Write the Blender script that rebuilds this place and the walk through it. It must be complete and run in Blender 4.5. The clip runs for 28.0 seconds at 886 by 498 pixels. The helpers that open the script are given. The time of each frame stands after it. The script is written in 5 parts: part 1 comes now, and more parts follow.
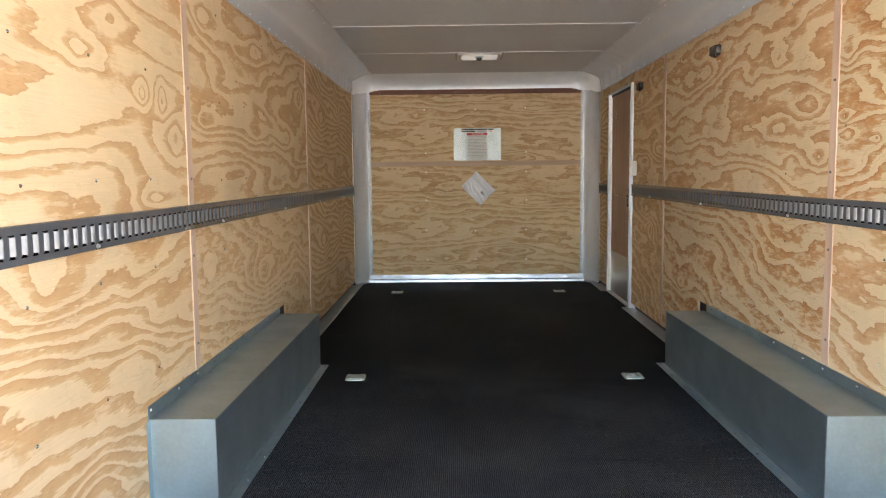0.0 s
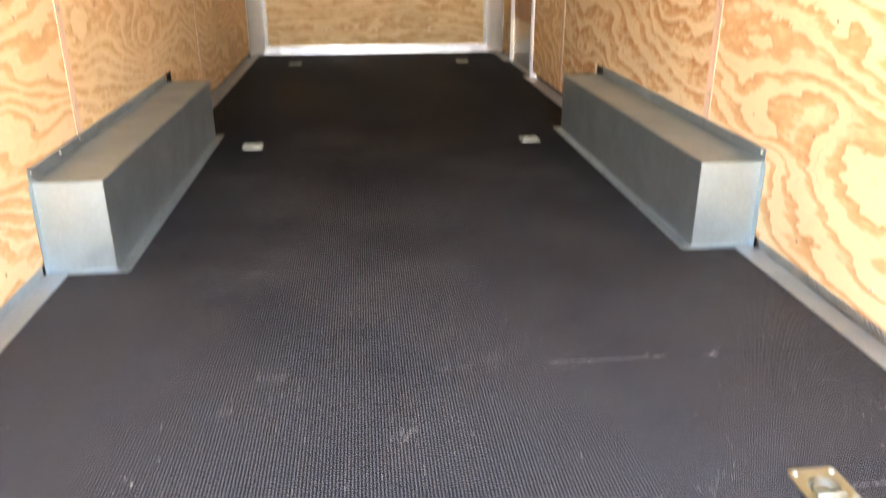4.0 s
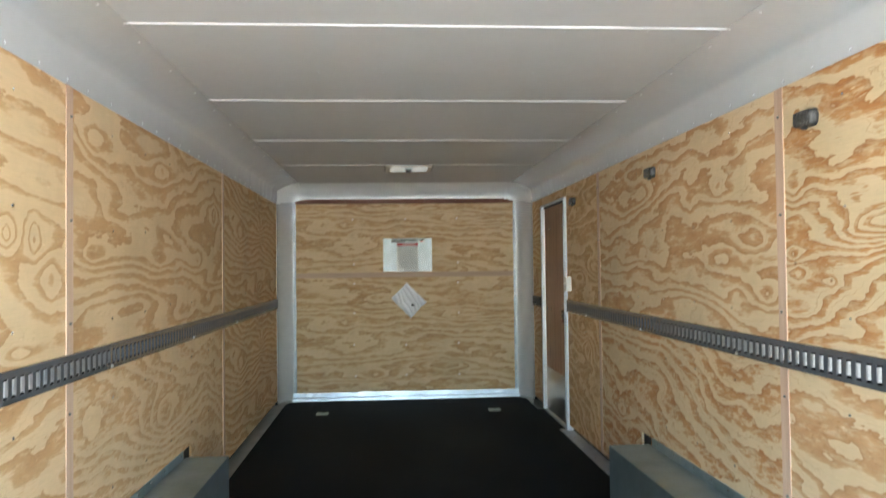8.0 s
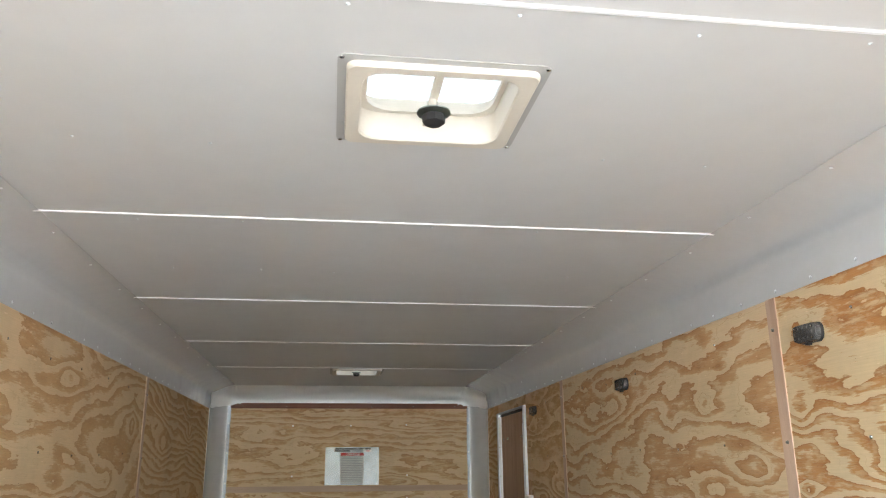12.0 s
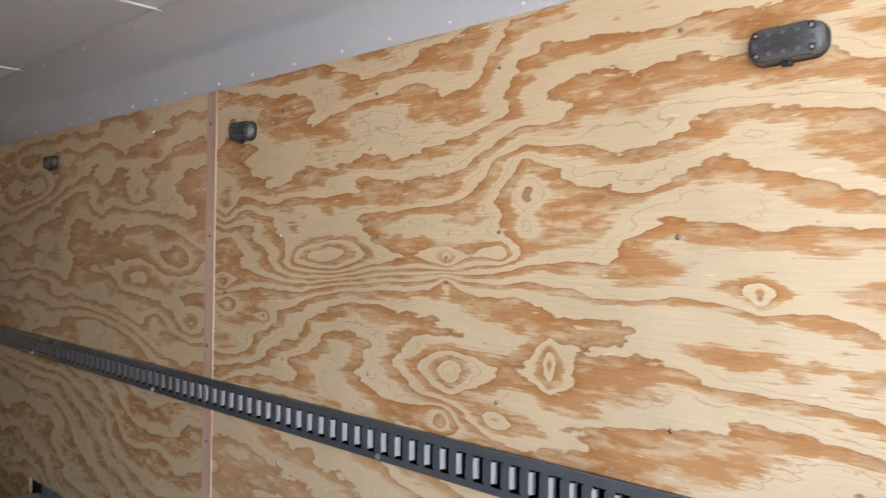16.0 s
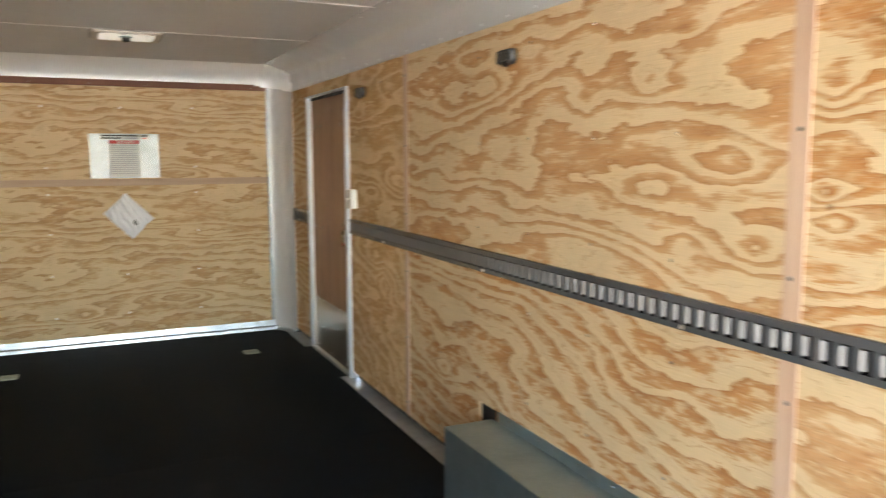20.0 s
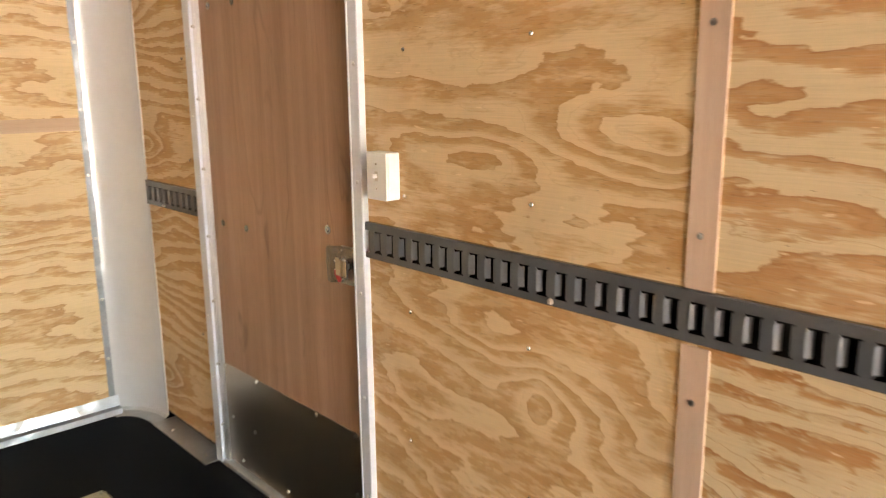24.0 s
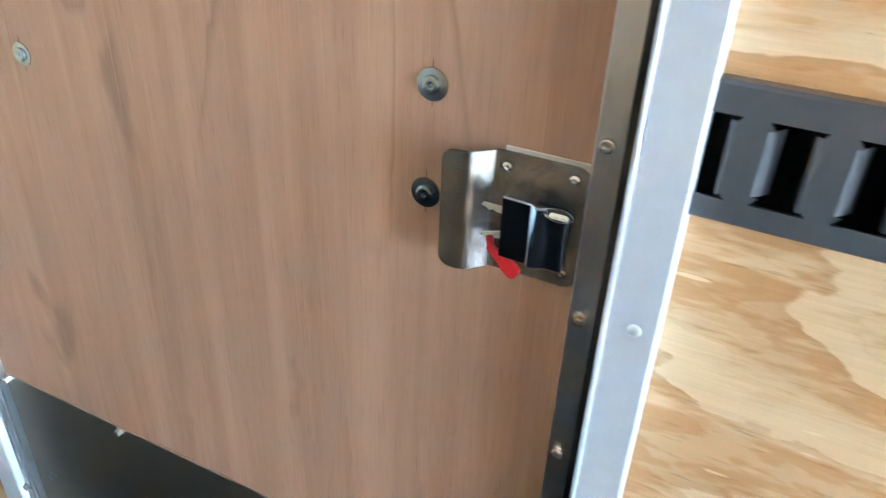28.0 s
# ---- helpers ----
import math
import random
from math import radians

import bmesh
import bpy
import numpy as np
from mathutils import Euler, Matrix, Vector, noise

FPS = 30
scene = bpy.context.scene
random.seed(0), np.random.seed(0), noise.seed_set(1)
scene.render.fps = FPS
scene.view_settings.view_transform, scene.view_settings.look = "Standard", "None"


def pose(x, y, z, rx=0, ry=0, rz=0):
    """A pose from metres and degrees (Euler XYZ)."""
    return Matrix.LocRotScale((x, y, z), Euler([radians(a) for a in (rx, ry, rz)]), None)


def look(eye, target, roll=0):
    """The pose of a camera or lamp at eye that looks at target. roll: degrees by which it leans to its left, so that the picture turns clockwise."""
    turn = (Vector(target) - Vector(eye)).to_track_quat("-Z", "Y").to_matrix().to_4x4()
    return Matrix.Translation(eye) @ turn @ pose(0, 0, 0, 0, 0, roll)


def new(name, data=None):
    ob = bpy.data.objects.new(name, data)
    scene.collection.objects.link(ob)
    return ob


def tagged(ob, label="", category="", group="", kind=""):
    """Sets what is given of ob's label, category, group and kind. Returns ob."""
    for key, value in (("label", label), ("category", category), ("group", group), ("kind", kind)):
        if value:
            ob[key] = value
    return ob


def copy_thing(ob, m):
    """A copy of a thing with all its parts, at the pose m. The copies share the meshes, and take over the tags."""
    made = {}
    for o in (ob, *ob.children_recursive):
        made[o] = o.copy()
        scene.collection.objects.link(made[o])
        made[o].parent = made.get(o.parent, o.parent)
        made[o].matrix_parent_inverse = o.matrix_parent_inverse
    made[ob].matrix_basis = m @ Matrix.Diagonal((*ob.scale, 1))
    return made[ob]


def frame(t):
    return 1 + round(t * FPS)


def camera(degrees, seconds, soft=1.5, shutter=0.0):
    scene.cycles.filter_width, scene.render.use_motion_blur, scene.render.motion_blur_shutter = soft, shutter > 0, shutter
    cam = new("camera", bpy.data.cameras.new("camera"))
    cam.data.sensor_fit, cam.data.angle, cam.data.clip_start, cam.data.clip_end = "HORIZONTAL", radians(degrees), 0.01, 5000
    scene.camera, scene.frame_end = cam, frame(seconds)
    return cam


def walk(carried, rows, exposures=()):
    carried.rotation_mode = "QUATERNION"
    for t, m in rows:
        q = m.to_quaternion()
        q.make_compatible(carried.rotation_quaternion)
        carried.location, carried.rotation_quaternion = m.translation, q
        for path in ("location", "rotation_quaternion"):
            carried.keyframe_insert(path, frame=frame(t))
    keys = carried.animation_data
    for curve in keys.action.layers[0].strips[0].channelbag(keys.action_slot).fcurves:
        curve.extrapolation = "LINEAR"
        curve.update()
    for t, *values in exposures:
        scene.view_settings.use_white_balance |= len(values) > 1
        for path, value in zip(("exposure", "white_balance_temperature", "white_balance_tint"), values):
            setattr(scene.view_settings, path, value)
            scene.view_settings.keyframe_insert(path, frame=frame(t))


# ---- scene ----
cam = camera(60.0, 28.0, soft=1.1, shutter=0.5)
EXPOSURES = [(0.0, 3.85, 7500, 15), (1.0, 4.32, 8600, 20), (2.0, 4.95, 11200, 30), (3.0, 5.02, 12500, 20), (4.0, 4.68, 10000, 27), (4.5, 4.15, 8300, 23), (6.5, 3.85, 6000, 8), (7.0, 3.9, 5700, 6), (8.0, 3.85, 6800, 4), (9.0, 4.1, 7000, 11), (10.0, 4.1, 6900, 10), (11.0, 3.72, 6900, 9), (13.5, 3.55, 6900, 6), (14.0, 3.87, 6800, 8), (15.0, 3.38, 7000, 17), (17.0, 2.9, 6300, 13), (18.0, 3.15, 6500, 14), (19.0, 3.6, 7000, 13), (20.0, 4.3, 7900, 11), (22.5, 4.85, 9000, 17), (24.5, 5.35, 8800, 21), (25.0, 5.45, 7800, 12), (26.0, 5.85, 6500, 9), (27.0, 6.03, 5800, 4), (27.5, 6.2, 5700, 4), (28.0, 6.25, 5500, 4)]
PATH = [
    (0, (-0.205, 0.179, 1.131), (-0.24, 2.169, 0.936), -0.6),
    (0.5, (-0.18, 0.172, 1.125), (-0.161, 2.153, 0.843), 0.1),
    (1, (-0.177, 0.171, 1.051), (0.014, 2.044, 0.376), 2.1),
    (1.5, (-0.173, 0.136, 1.03), (-0.017, 1.968, 0.244), 2.1),
    (2, (-0.17, 0.122, 0.999), (-0.017, 1.872, 0.044), 2.2),
    (2.5, (-0.169, 0.124, 0.97), (-0.006, 1.771, -0.154), 2.5),
    (3, (-0.168, 0.136, 0.964), (0.017, 1.739, -0.217), 3.1),
    (3.5, (-0.165, 0.147, 0.979), (0.02, 1.827, -0.089), 1.7),
    (4, (-0.156, 0.159, 1.041), (0.033, 2.007, 0.299), -0.1),
    (4.5, (-0.175, 0.164, 1.083), (0.012, 2.095, 0.597), 0.0),
    (6.5, (-0.211, 0.219, 1.201), (0.04, 2.202, 1.272), -1.5),
    (7, (-0.289, 0.313, 1.202), (0.046, 2.281, 1.319), -2.8),
    (7.5, (-0.222, 0.472, 1.283), (0.032, 2.45, 1.435), -1.9),
    (8, (-0.168, 0.503, 1.294), (-0.027, 2.497, 1.344), -0.7),
    (8.5, (-0.162, 0.508, 1.267), (-0.049, 2.503, 1.188), -0.7),
    (9, (-0.15, 0.505, 1.279), (-0.035, 2.5, 1.201), -1.0),
    (9.5, (-0.146, 0.502, 1.282), (0.007, 2.495, 1.22), -1.0),
    (10, (-0.136, 0.507, 1.282), (0.047, 2.498, 1.247), -0.9),
    (10.5, (-0.121, 0.542, 1.322), (0.11, 2.526, 1.431), -1.9),
    (11, (-0.126, 0.601, 1.352), (0.132, 2.556, 1.687), -2.7),
    (11.5, (-0.162, 0.79, 1.373), (0.089, 2.694, 1.928), -1.0),
    (13.5, (-0.175, 0.945, 1.451), (0.229, 2.886, 1.711), -0.6),
    (14, (-0.117, 0.98, 1.406), (0.635, 2.833, 1.42), 1.0),
    (14.5, (-0.057, 0.982, 1.416), (1.025, 2.661, 1.313), 1.8),
    (15, (-0.046, 0.98, 1.432), (1.181, 2.556, 1.323), 1.2),
    (15.5, (-0.036, 0.974, 1.436), (1.3, 2.461, 1.376), 1.2),
    (16, (-0.005, 0.956, 1.438), (1.441, 2.339, 1.439), 0.9),
    (16.5, (0.0, 0.945, 1.441), (1.488, 2.281, 1.476), 0.4),
    (17, (0.002, 0.945, 1.44), (1.483, 2.289, 1.478), 0.0),
    (17.5, (0.043, 0.971, 1.437), (1.47, 2.372, 1.448), 0.1),
    (18, (0.04, 1.048, 1.42), (1.337, 2.567, 1.338), -0.2),
    (18.5, (-0.008, 1.247, 1.393), (1.24, 2.806, 1.272), -1.1),
    (19, (-0.129, 1.498, 1.43), (1.123, 3.052, 1.294), -1.2),
    (19.5, (-0.213, 1.644, 1.416), (0.87, 3.315, 1.225), -0.4),
    (20, (-0.253, 1.894, 1.406), (0.581, 3.697, 1.171), -0.2),
    (20.5, (-0.29, 2.179, 1.393), (0.407, 4.038, 1.151), 1.3),
    (22.5, (-0.169, 3.743, 1.358), (0.688, 5.521, 1.037), 0.7),
    (23, (-0.12, 4.177, 1.377), (0.88, 5.873, 1.025), 0.1),
    (23.5, (-0.076, 4.563, 1.368), (1.129, 6.111, 0.977), -0.5),
    (24, (0.06, 4.928, 1.379), (1.381, 6.37, 0.956), -0.6),
    (24.5, (0.157, 5.267, 1.35), (1.603, 6.582, 0.926), 0.1),
    (25, (0.251, 5.594, 1.339), (1.817, 6.738, 0.849), 0.3),
    (25.5, (0.422, 5.888, 1.287), (1.873, 7.066, 0.576), -0.4),
    (26, (0.517, 6.164, 1.265), (1.971, 7.243, 0.415), -3.7),
    (26.5, (0.625, 6.367, 1.221), (2.139, 7.316, 0.323), -1.5),
    (27, (0.765, 6.484, 1.174), (2.281, 7.322, 0.174), 1.9),
    (27.5, (0.816, 6.507, 1.159), (2.325, 7.237, 0.069), 3.2),
    (28, (0.751, 6.454, 1.182), (2.287, 7.182, 0.127), 2.6),
]
walk(cam, [(t, look(eye, target, roll)) for t, eye, target, roll in PATH], EXPOSURES)

# world, sun and sky
world = bpy.data.worlds.new("world")
scene.world = world
world.use_nodes = True
sky = world.node_tree.nodes.new("ShaderNodeTexSky")
sky.sky_type, sky.sun_disc = "NISHITA", False
sky.sun_elevation, sky.sun_rotation = radians(66), radians(8)
back = world.node_tree.nodes["Background"]
back.inputs["Strength"].default_value = 0.15
world.node_tree.links.new(sky.outputs[0], back.inputs["Color"])
sun = new("sun", bpy.data.lights.new("sun", "SUN"))
sun.data.energy, sun.data.angle, sun.data.color = 5.0, radians(0.5), (1.0, 0.97, 0.92)
sun.matrix_world = look((1.0, 7.0, 18.0), (0.0, 0.0, 0.0))

# ---- materials ----


def nodes_of(name):
    m = bpy.data.materials.new(name)
    m.use_nodes = True
    return m, m.node_tree, m.node_tree.nodes["Principled BSDF"]


def nd(nt, kind, props=None, **ins):
    n = nt.nodes.new(kind)
    props = props or {}
    if "operation" in props:
        n.operation = props["operation"]
    if "data_type" in props:
        n.data_type = props["data_type"]
    if "blend_type" in props:
        n.blend_type = props["blend_type"]
    if "rotation_type" in props:
        n.rotation_type = props["rotation_type"]
    if "feature" in props:
        n.feature = props["feature"]
    for k, v in ins.items():
        s = n.inputs[int(k[1:])] if k[0] == "i" and k[1:].isdigit() else n.inputs[k]
        if isinstance(v, bpy.types.NodeSocket):
            nt.links.new(v, s)
        else:
            s.default_value = v
    return n


def calc(nt, op, a, b=0.0, c=0.0):
    return nd(nt, "ShaderNodeMath", {"operation": op}, i0=a, i1=b, i2=c).outputs[0]


def vmul(nt, v, s):
    return nd(nt, "ShaderNodeVectorMath", {"operation": "MULTIPLY"}, i0=v, i1=s).outputs[0]


def noise_of(nt, v, scale=1.0, detail=3.0, rough=0.5, warp=0.0):
    return nd(nt, "ShaderNodeTexNoise", Vector=v, Scale=scale, Detail=detail, Roughness=rough, Distortion=warp).outputs["Fac"]


def ramp_of(nt, fac, stops, mode="LINEAR"):
    r = nd(nt, "ShaderNodeValToRGB", Fac=fac)
    r.color_ramp.interpolation = mode
    els = r.color_ramp.elements
    while len(els) < len(stops):
        els.new(0.5)
    for e, (p, c) in zip(els, stops):
        e.position = p
        e.color = (c, c, c, 1) if isinstance(c, float) else (*c, 1)
    return r.outputs["Color"]


def mixc(nt, fac, a, b, mode="MIX"):
    n = nd(nt, "ShaderNodeMix", {"data_type": "RGBA", "blend_type": mode})
    for i, v in ((0, fac), (6, a), (7, b)):
        if isinstance(v, bpy.types.NodeSocket):
            nt.links.new(v, n.inputs[i])
        else:
            n.inputs[i].default_value = v if i == 0 else (*v, 1)
    return n.outputs[2]


def shifted(nt, amount=40.0):
    """Object coordinates, moved by a chance that each piece has of its own."""
    co = nd(nt, "ShaderNodeTexCoord").outputs["Object"]
    rnd = nd(nt, "ShaderNodeObjectInfo").outputs["Random"]
    off = nd(nt, "ShaderNodeCombineXYZ", X=calc(nt, "MULTIPLY", rnd, amount), Y=calc(nt, "MULTIPLY", rnd, amount * 2.3), Z=calc(nt, "MULTIPLY", rnd, amount * 1.7))
    return nd(nt, "ShaderNodeVectorMath", {"operation": "ADD"}, i0=co, i1=off.outputs[0]).outputs[0], rnd


def bump_to(nt, bsdf, height, strength, dist=0.002):
    nt.links.new(nd(nt, "ShaderNodeBump", Strength=strength, Distance=dist, Height=height).outputs[0], bsdf.inputs["Normal"])


def plywood(name, along, rings, grain=(0.6, 2.5), depth=1.0, late=0.42, soft=0.06, slope=(0.0, 4.0), eyes=(), torn=1.0, cream=(0.725, 0.575, 0.380), orange=(0.50, 0.222, 0.070), seed=0.0, speck=0.0, swell=0.8, rim=0.6, curl=2.1, knots=()):
    """Rotary-cut pine veneer: the growth rings are contour bands of a slow field, ragged along the fibre.
    along: the fibre's axis; rings: how far the field wanders; late: the share of dark latewood; slope: rings a metre along and
    across the fibre; eyes: places where the knife met a bulge (along, across, length, height, rings), pointed along the fibre;
    torn: how ragged the bands are; speck: torn-out flecks of earlywood; swell: how much the bands differ in width; rim: how dark the outer line of each band is;
    curl: how restless the bands are; knots: small dark branch stubs (along, across, radius)."""
    m, nt, b = nodes_of(name)
    co = nd(nt, "ShaderNodeTexCoord").outputs["Object"]
    rnd = nd(nt, "ShaderNodeObjectInfo").outputs["Random"]
    v = nd(nt, "ShaderNodeVectorMath", {"operation": "ADD"}, i0=co, i1=(seed * 3.1, seed * 5.3, seed * 7.7)).outputs[0]
    g, c = grain

    def axes(a, b2):
        return (a, b2, b2) if along == "x" else (b2, a, b2)
    sep = nd(nt, "ShaderNodeSeparateXYZ", i0=co)
    u, w = sep.outputs[0 if along == "x" else 1], sep.outputs[2]
    f1 = noise_of(nt, vmul(nt, v, axes(g, c)), 1.0, 2.0, 0.42, 0.5)
    mid = noise_of(nt, vmul(nt, v, axes(3.6, 11.0)), 1.0, 3.0, 0.6)
    rag = noise_of(nt, vmul(nt, v, axes(10.0, 190.0)), 1.0, 3.0, 0.7)
    rag2 = noise_of(nt, vmul(nt, v, axes(60.0, 150.0)), 1.0, 2.0, 0.6)
    fld = calc(nt, "MULTIPLY", f1, rings)
    fld = calc(nt, "MULTIPLY_ADD", u, slope[0], fld)
    fld = calc(nt, "MULTIPLY_ADD", w, slope[1], fld)
    for eu, ew, su, sw, amp in eyes:
        p = calc(nt, "MULTIPLY_ADD", u, 1 / su, -eu / su)
        q = calc(nt, "MULTIPLY_ADD", w, 1 / sw, -ew / sw)
        p = calc(nt, "SQRT", calc(nt, "MULTIPLY_ADD", p, p, 0.03))
        d2 = calc(nt, "MULTIPLY_ADD", q, q, p)
        fld = calc(nt, "MULTIPLY_ADD", calc(nt, "EXPONENT", calc(nt, "MULTIPLY", d2, -0.85)), amp, fld)
    fld = calc(nt, "MULTIPLY_ADD", mid, curl, fld)
    fld = calc(nt, "MULTIPLY_ADD", rag2, 0.16 * torn, fld)
    fr = calc(nt, "FRACT", fld)
    lines = calc(nt, "FRACT", calc(nt, "MULTIPLY", fld, 2.0))
    wide = noise_of(nt, vmul(nt, v, axes(1.1, 4.2)), 1.0, 2.0, 0.5)
    fr = calc(nt, "POWER", fr, calc(nt, "MULTIPLY_ADD", wide, 3.2 * swell, 1.0 - 1.6 * swell))
    gap = calc(nt, "SUBTRACT", 0.965, fr)
    fr = calc(nt, "MULTIPLY_ADD", calc(nt, "MULTIPLY_ADD", rag, 1.5 * torn, -0.75 * torn), gap, fr)
    e = 0.95 - late
    band = ramp_of(nt, fr, [(0.0, 0.0), (e - soft * 0.5, 0.0), (e, 0.62), (e + 0.05, 0.88), (0.86, 1.0), (0.935, 1.0), (0.96, 0.0)])
    edge = ramp_of(nt, fr, [(0.70, 0.0), (0.86, 0.30), (0.93, 1.0), (0.958, 0.0)])
    fine = noise_of(nt, vmul(nt, v, axes(6.0, 330.0)), 1.0, 3.0, 0.65)
    mott = noise_of(nt, vmul(nt, v, axes(2.2, 7.0)), 1.0, 4.0, 0.6)
    worn = noise_of(nt, vmul(nt, v, axes(8.0, 46.0)), 1.0, 3.0, 0.65)
    lat = mixc(nt, mott, tuple(k * 1.25 for k in orange), tuple(k * 0.80 for k in orange))
    ear = mixc(nt, mott, tuple(k * 1.05 for k in cream), (cream[0] * 0.93, cream[1] * 0.87, cream[2] * 0.77))
    amt = calc(nt, "MULTIPLY", band, depth)
    amt = calc(nt, "MULTIPLY", amt, ramp_of(nt, fine, [(0.28, 0.66), (0.54, 1.0)]))
    amt = calc(nt, "MULTIPLY", amt, ramp_of(nt, worn, [(0.36, 0.30), (0.47, 1.0)]))
    if speck:
        fleck = noise_of(nt, vmul(nt, v, axes(13.0, 42.0)), 1.0, 3.0, 0.6)
        amt = calc(nt, "MULTIPLY", amt, ramp_of(nt, fleck, [(0.50, 1.0), (0.56, 1.0 - speck)]))
    col = mixc(nt, amt, ear, lat)
    col = mixc(nt, calc(nt, "MULTIPLY", edge, rim * depth), col, tuple(k * f for k, f in zip(orange, (0.66, 0.58, 0.60))))
    dash = noise_of(nt, vmul(nt, v, axes(26.0, 240.0)), 1.0, 2.0)
    col = mixc(nt, calc(nt, "MULTIPLY", band, ramp_of(nt, dash, [(0.60, 0.0), (0.72, 0.45)])), col, tuple(k * 0.6 for k in orange))
    thin = ramp_of(nt, lines, [(0.44, 0.0), (0.50, 1.0), (0.53, 0.0)])
    thin = calc(nt, "MULTIPLY", thin, ramp_of(nt, noise_of(nt, vmul(nt, v, axes(1.6, 4.0)), 1.0, 2.0), [(0.42, 0.0), (0.55, 0.62)]))
    col = mixc(nt, calc(nt, "MULTIPLY", thin, depth * min(1.0, rim * 1.7)), col, tuple(k * f for k, f in zip(orange, (0.85, 0.95, 1.15))))
    col = mixc(nt, 1.0, col, ramp_of(nt, fine, [(0.25, 0.90), (0.75, 1.05)]), "MULTIPLY")
    soil = noise_of(nt, v, 2.3, 5.0, 0.7)
    col = mixc(nt, 0.7, col, ramp_of(nt, soil, [(0.30, 0.82), (0.55, 1.0)]), "MULTIPLY")
    chip = noise_of(nt, vmul(nt, v, axes(16.0, 90.0)), 1.0, 1.0)
    col = mixc(nt, ramp_of(nt, chip, [(0.735, 0.0), (0.76, 0.6)]), col, tuple(min(1.0, k * 1.15) for k in cream))
    nick = noise_of(nt, vmul(nt, v, axes(42.0, 170.0)), 1.0, 1.0)
    col = mixc(nt, ramp_of(nt, nick, [(0.775, 0.0), (0.80, 0.6)]), col, (0.24, 0.15, 0.09))
    for ku, kw, kr in knots:
        p = calc(nt, "MULTIPLY_ADD", u, 1 / kr, -ku / kr)
        q = calc(nt, "MULTIPLY_ADD", w, 1.2 / kr, -1.2 * kw / kr)
        d = calc(nt, "SQRT", calc(nt, "MULTIPLY_ADD", p, p, calc(nt, "MULTIPLY", q, q)))
        d = calc(nt, "MULTIPLY_ADD", rag2, 0.9, d)
        col = mixc(nt, ramp_of(nt, d, [(0.55, 0.80), (0.80, 0.45), (1.15, 0.55), (1.45, 0.0)]), col, (0.21, 0.10, 0.042))
    tint = nd(nt, "ShaderNodeHueSaturation", Color=col, Value=calc(nt, "MULTIPLY_ADD", rnd, 0.08, 0.96))
    nt.links.new(tint.outputs[0], b.inputs["Base Color"])
    b.inputs["Roughness"].default_value = 0.58
    b.inputs["Specular IOR Level"].default_value = 0.22
    bump_to(nt, b, calc(nt, "ADD", fine, calc(nt, "MULTIPLY", band, 0.5)), 0.14, 0.001)
    return m


def wood(name, ca, cb, along=2, rough=0.55, fine=160.0, smudge=0.0):
    m, nt, b = nodes_of(name)
    v, rnd = shifted(nt, 12.0)
    s = [1.0, 1.0, 1.0]
    s[along] = 0.045
    big = noise_of(nt, vmul(nt, v, s), 22.0, 3.0, 0.55, 0.4)
    sm = noise_of(nt, vmul(nt, v, s), fine * 3.0, 3.0, 0.6)
    blot = noise_of(nt, v, 2.2, 3.0)
    f = calc(nt, "MULTIPLY_ADD", sm, 0.22, calc(nt, "MULTIPLY", big, 0.98))
    col = ramp_of(nt, f, [(0.38, cb), (0.82, ca)])
    pore = ramp_of(nt, sm, [(0.30, 0.72), (0.42, 1.0)])
    col = mixc(nt, 0.38, col, pore, "MULTIPLY")
    if smudge:
        t2 = [1.0, 1.0, 1.0]
        t2[along] = 0.40
        rub = noise_of(nt, vmul(nt, v, t2), 9.0, 3.0, 0.6, 0.5)
        col = mixc(nt, calc(nt, "MULTIPLY", ramp_of(nt, rub, [(0.64, 0.0), (0.74, 1.0)]), smudge), col, (0.20, 0.125, 0.085))
        t3 = [2.6, 2.6, 2.6]
        t3[along] = 0.30
        sweep = calc(nt, "FRACT", calc(nt, "MULTIPLY_ADD", rub, 0.5, calc(nt, "MULTIPLY", noise_of(nt, vmul(nt, v, t3), 1.0, 2.0, 0.5, 0.8), 9.0)))
        line = calc(nt, "MULTIPLY", ramp_of(nt, sweep, [(0.44, 0.0), (0.50, 1.0), (0.53, 0.0)]), ramp_of(nt, blot, [(0.40, 0.0), (0.60, 0.38)]))
        col = mixc(nt, line, col, (0.20, 0.105, 0.065))
        fleck = noise_of(nt, vmul(nt, v, [k * 120.0 if k < 1 else 420.0 for k in s]), 1.0, 2.0)
        col = mixc(nt, ramp_of(nt, fleck, [(0.66, 0.0), (0.72, 0.35)]), col, tuple(k * 1.2 for k in ca))
    col = mixc(nt, 0.6, col, ramp_of(nt, blot, [(0.3, 0.82), (0.65, 1.05)]), "MULTIPLY")
    nt.links.new(col, b.inputs["Base Color"])
    b.inputs["Roughness"].default_value = rough
    b.inputs["Specular IOR Level"].default_value = 0.3
    bump_to(nt, b, sm, 0.12, 0.001)
    return m


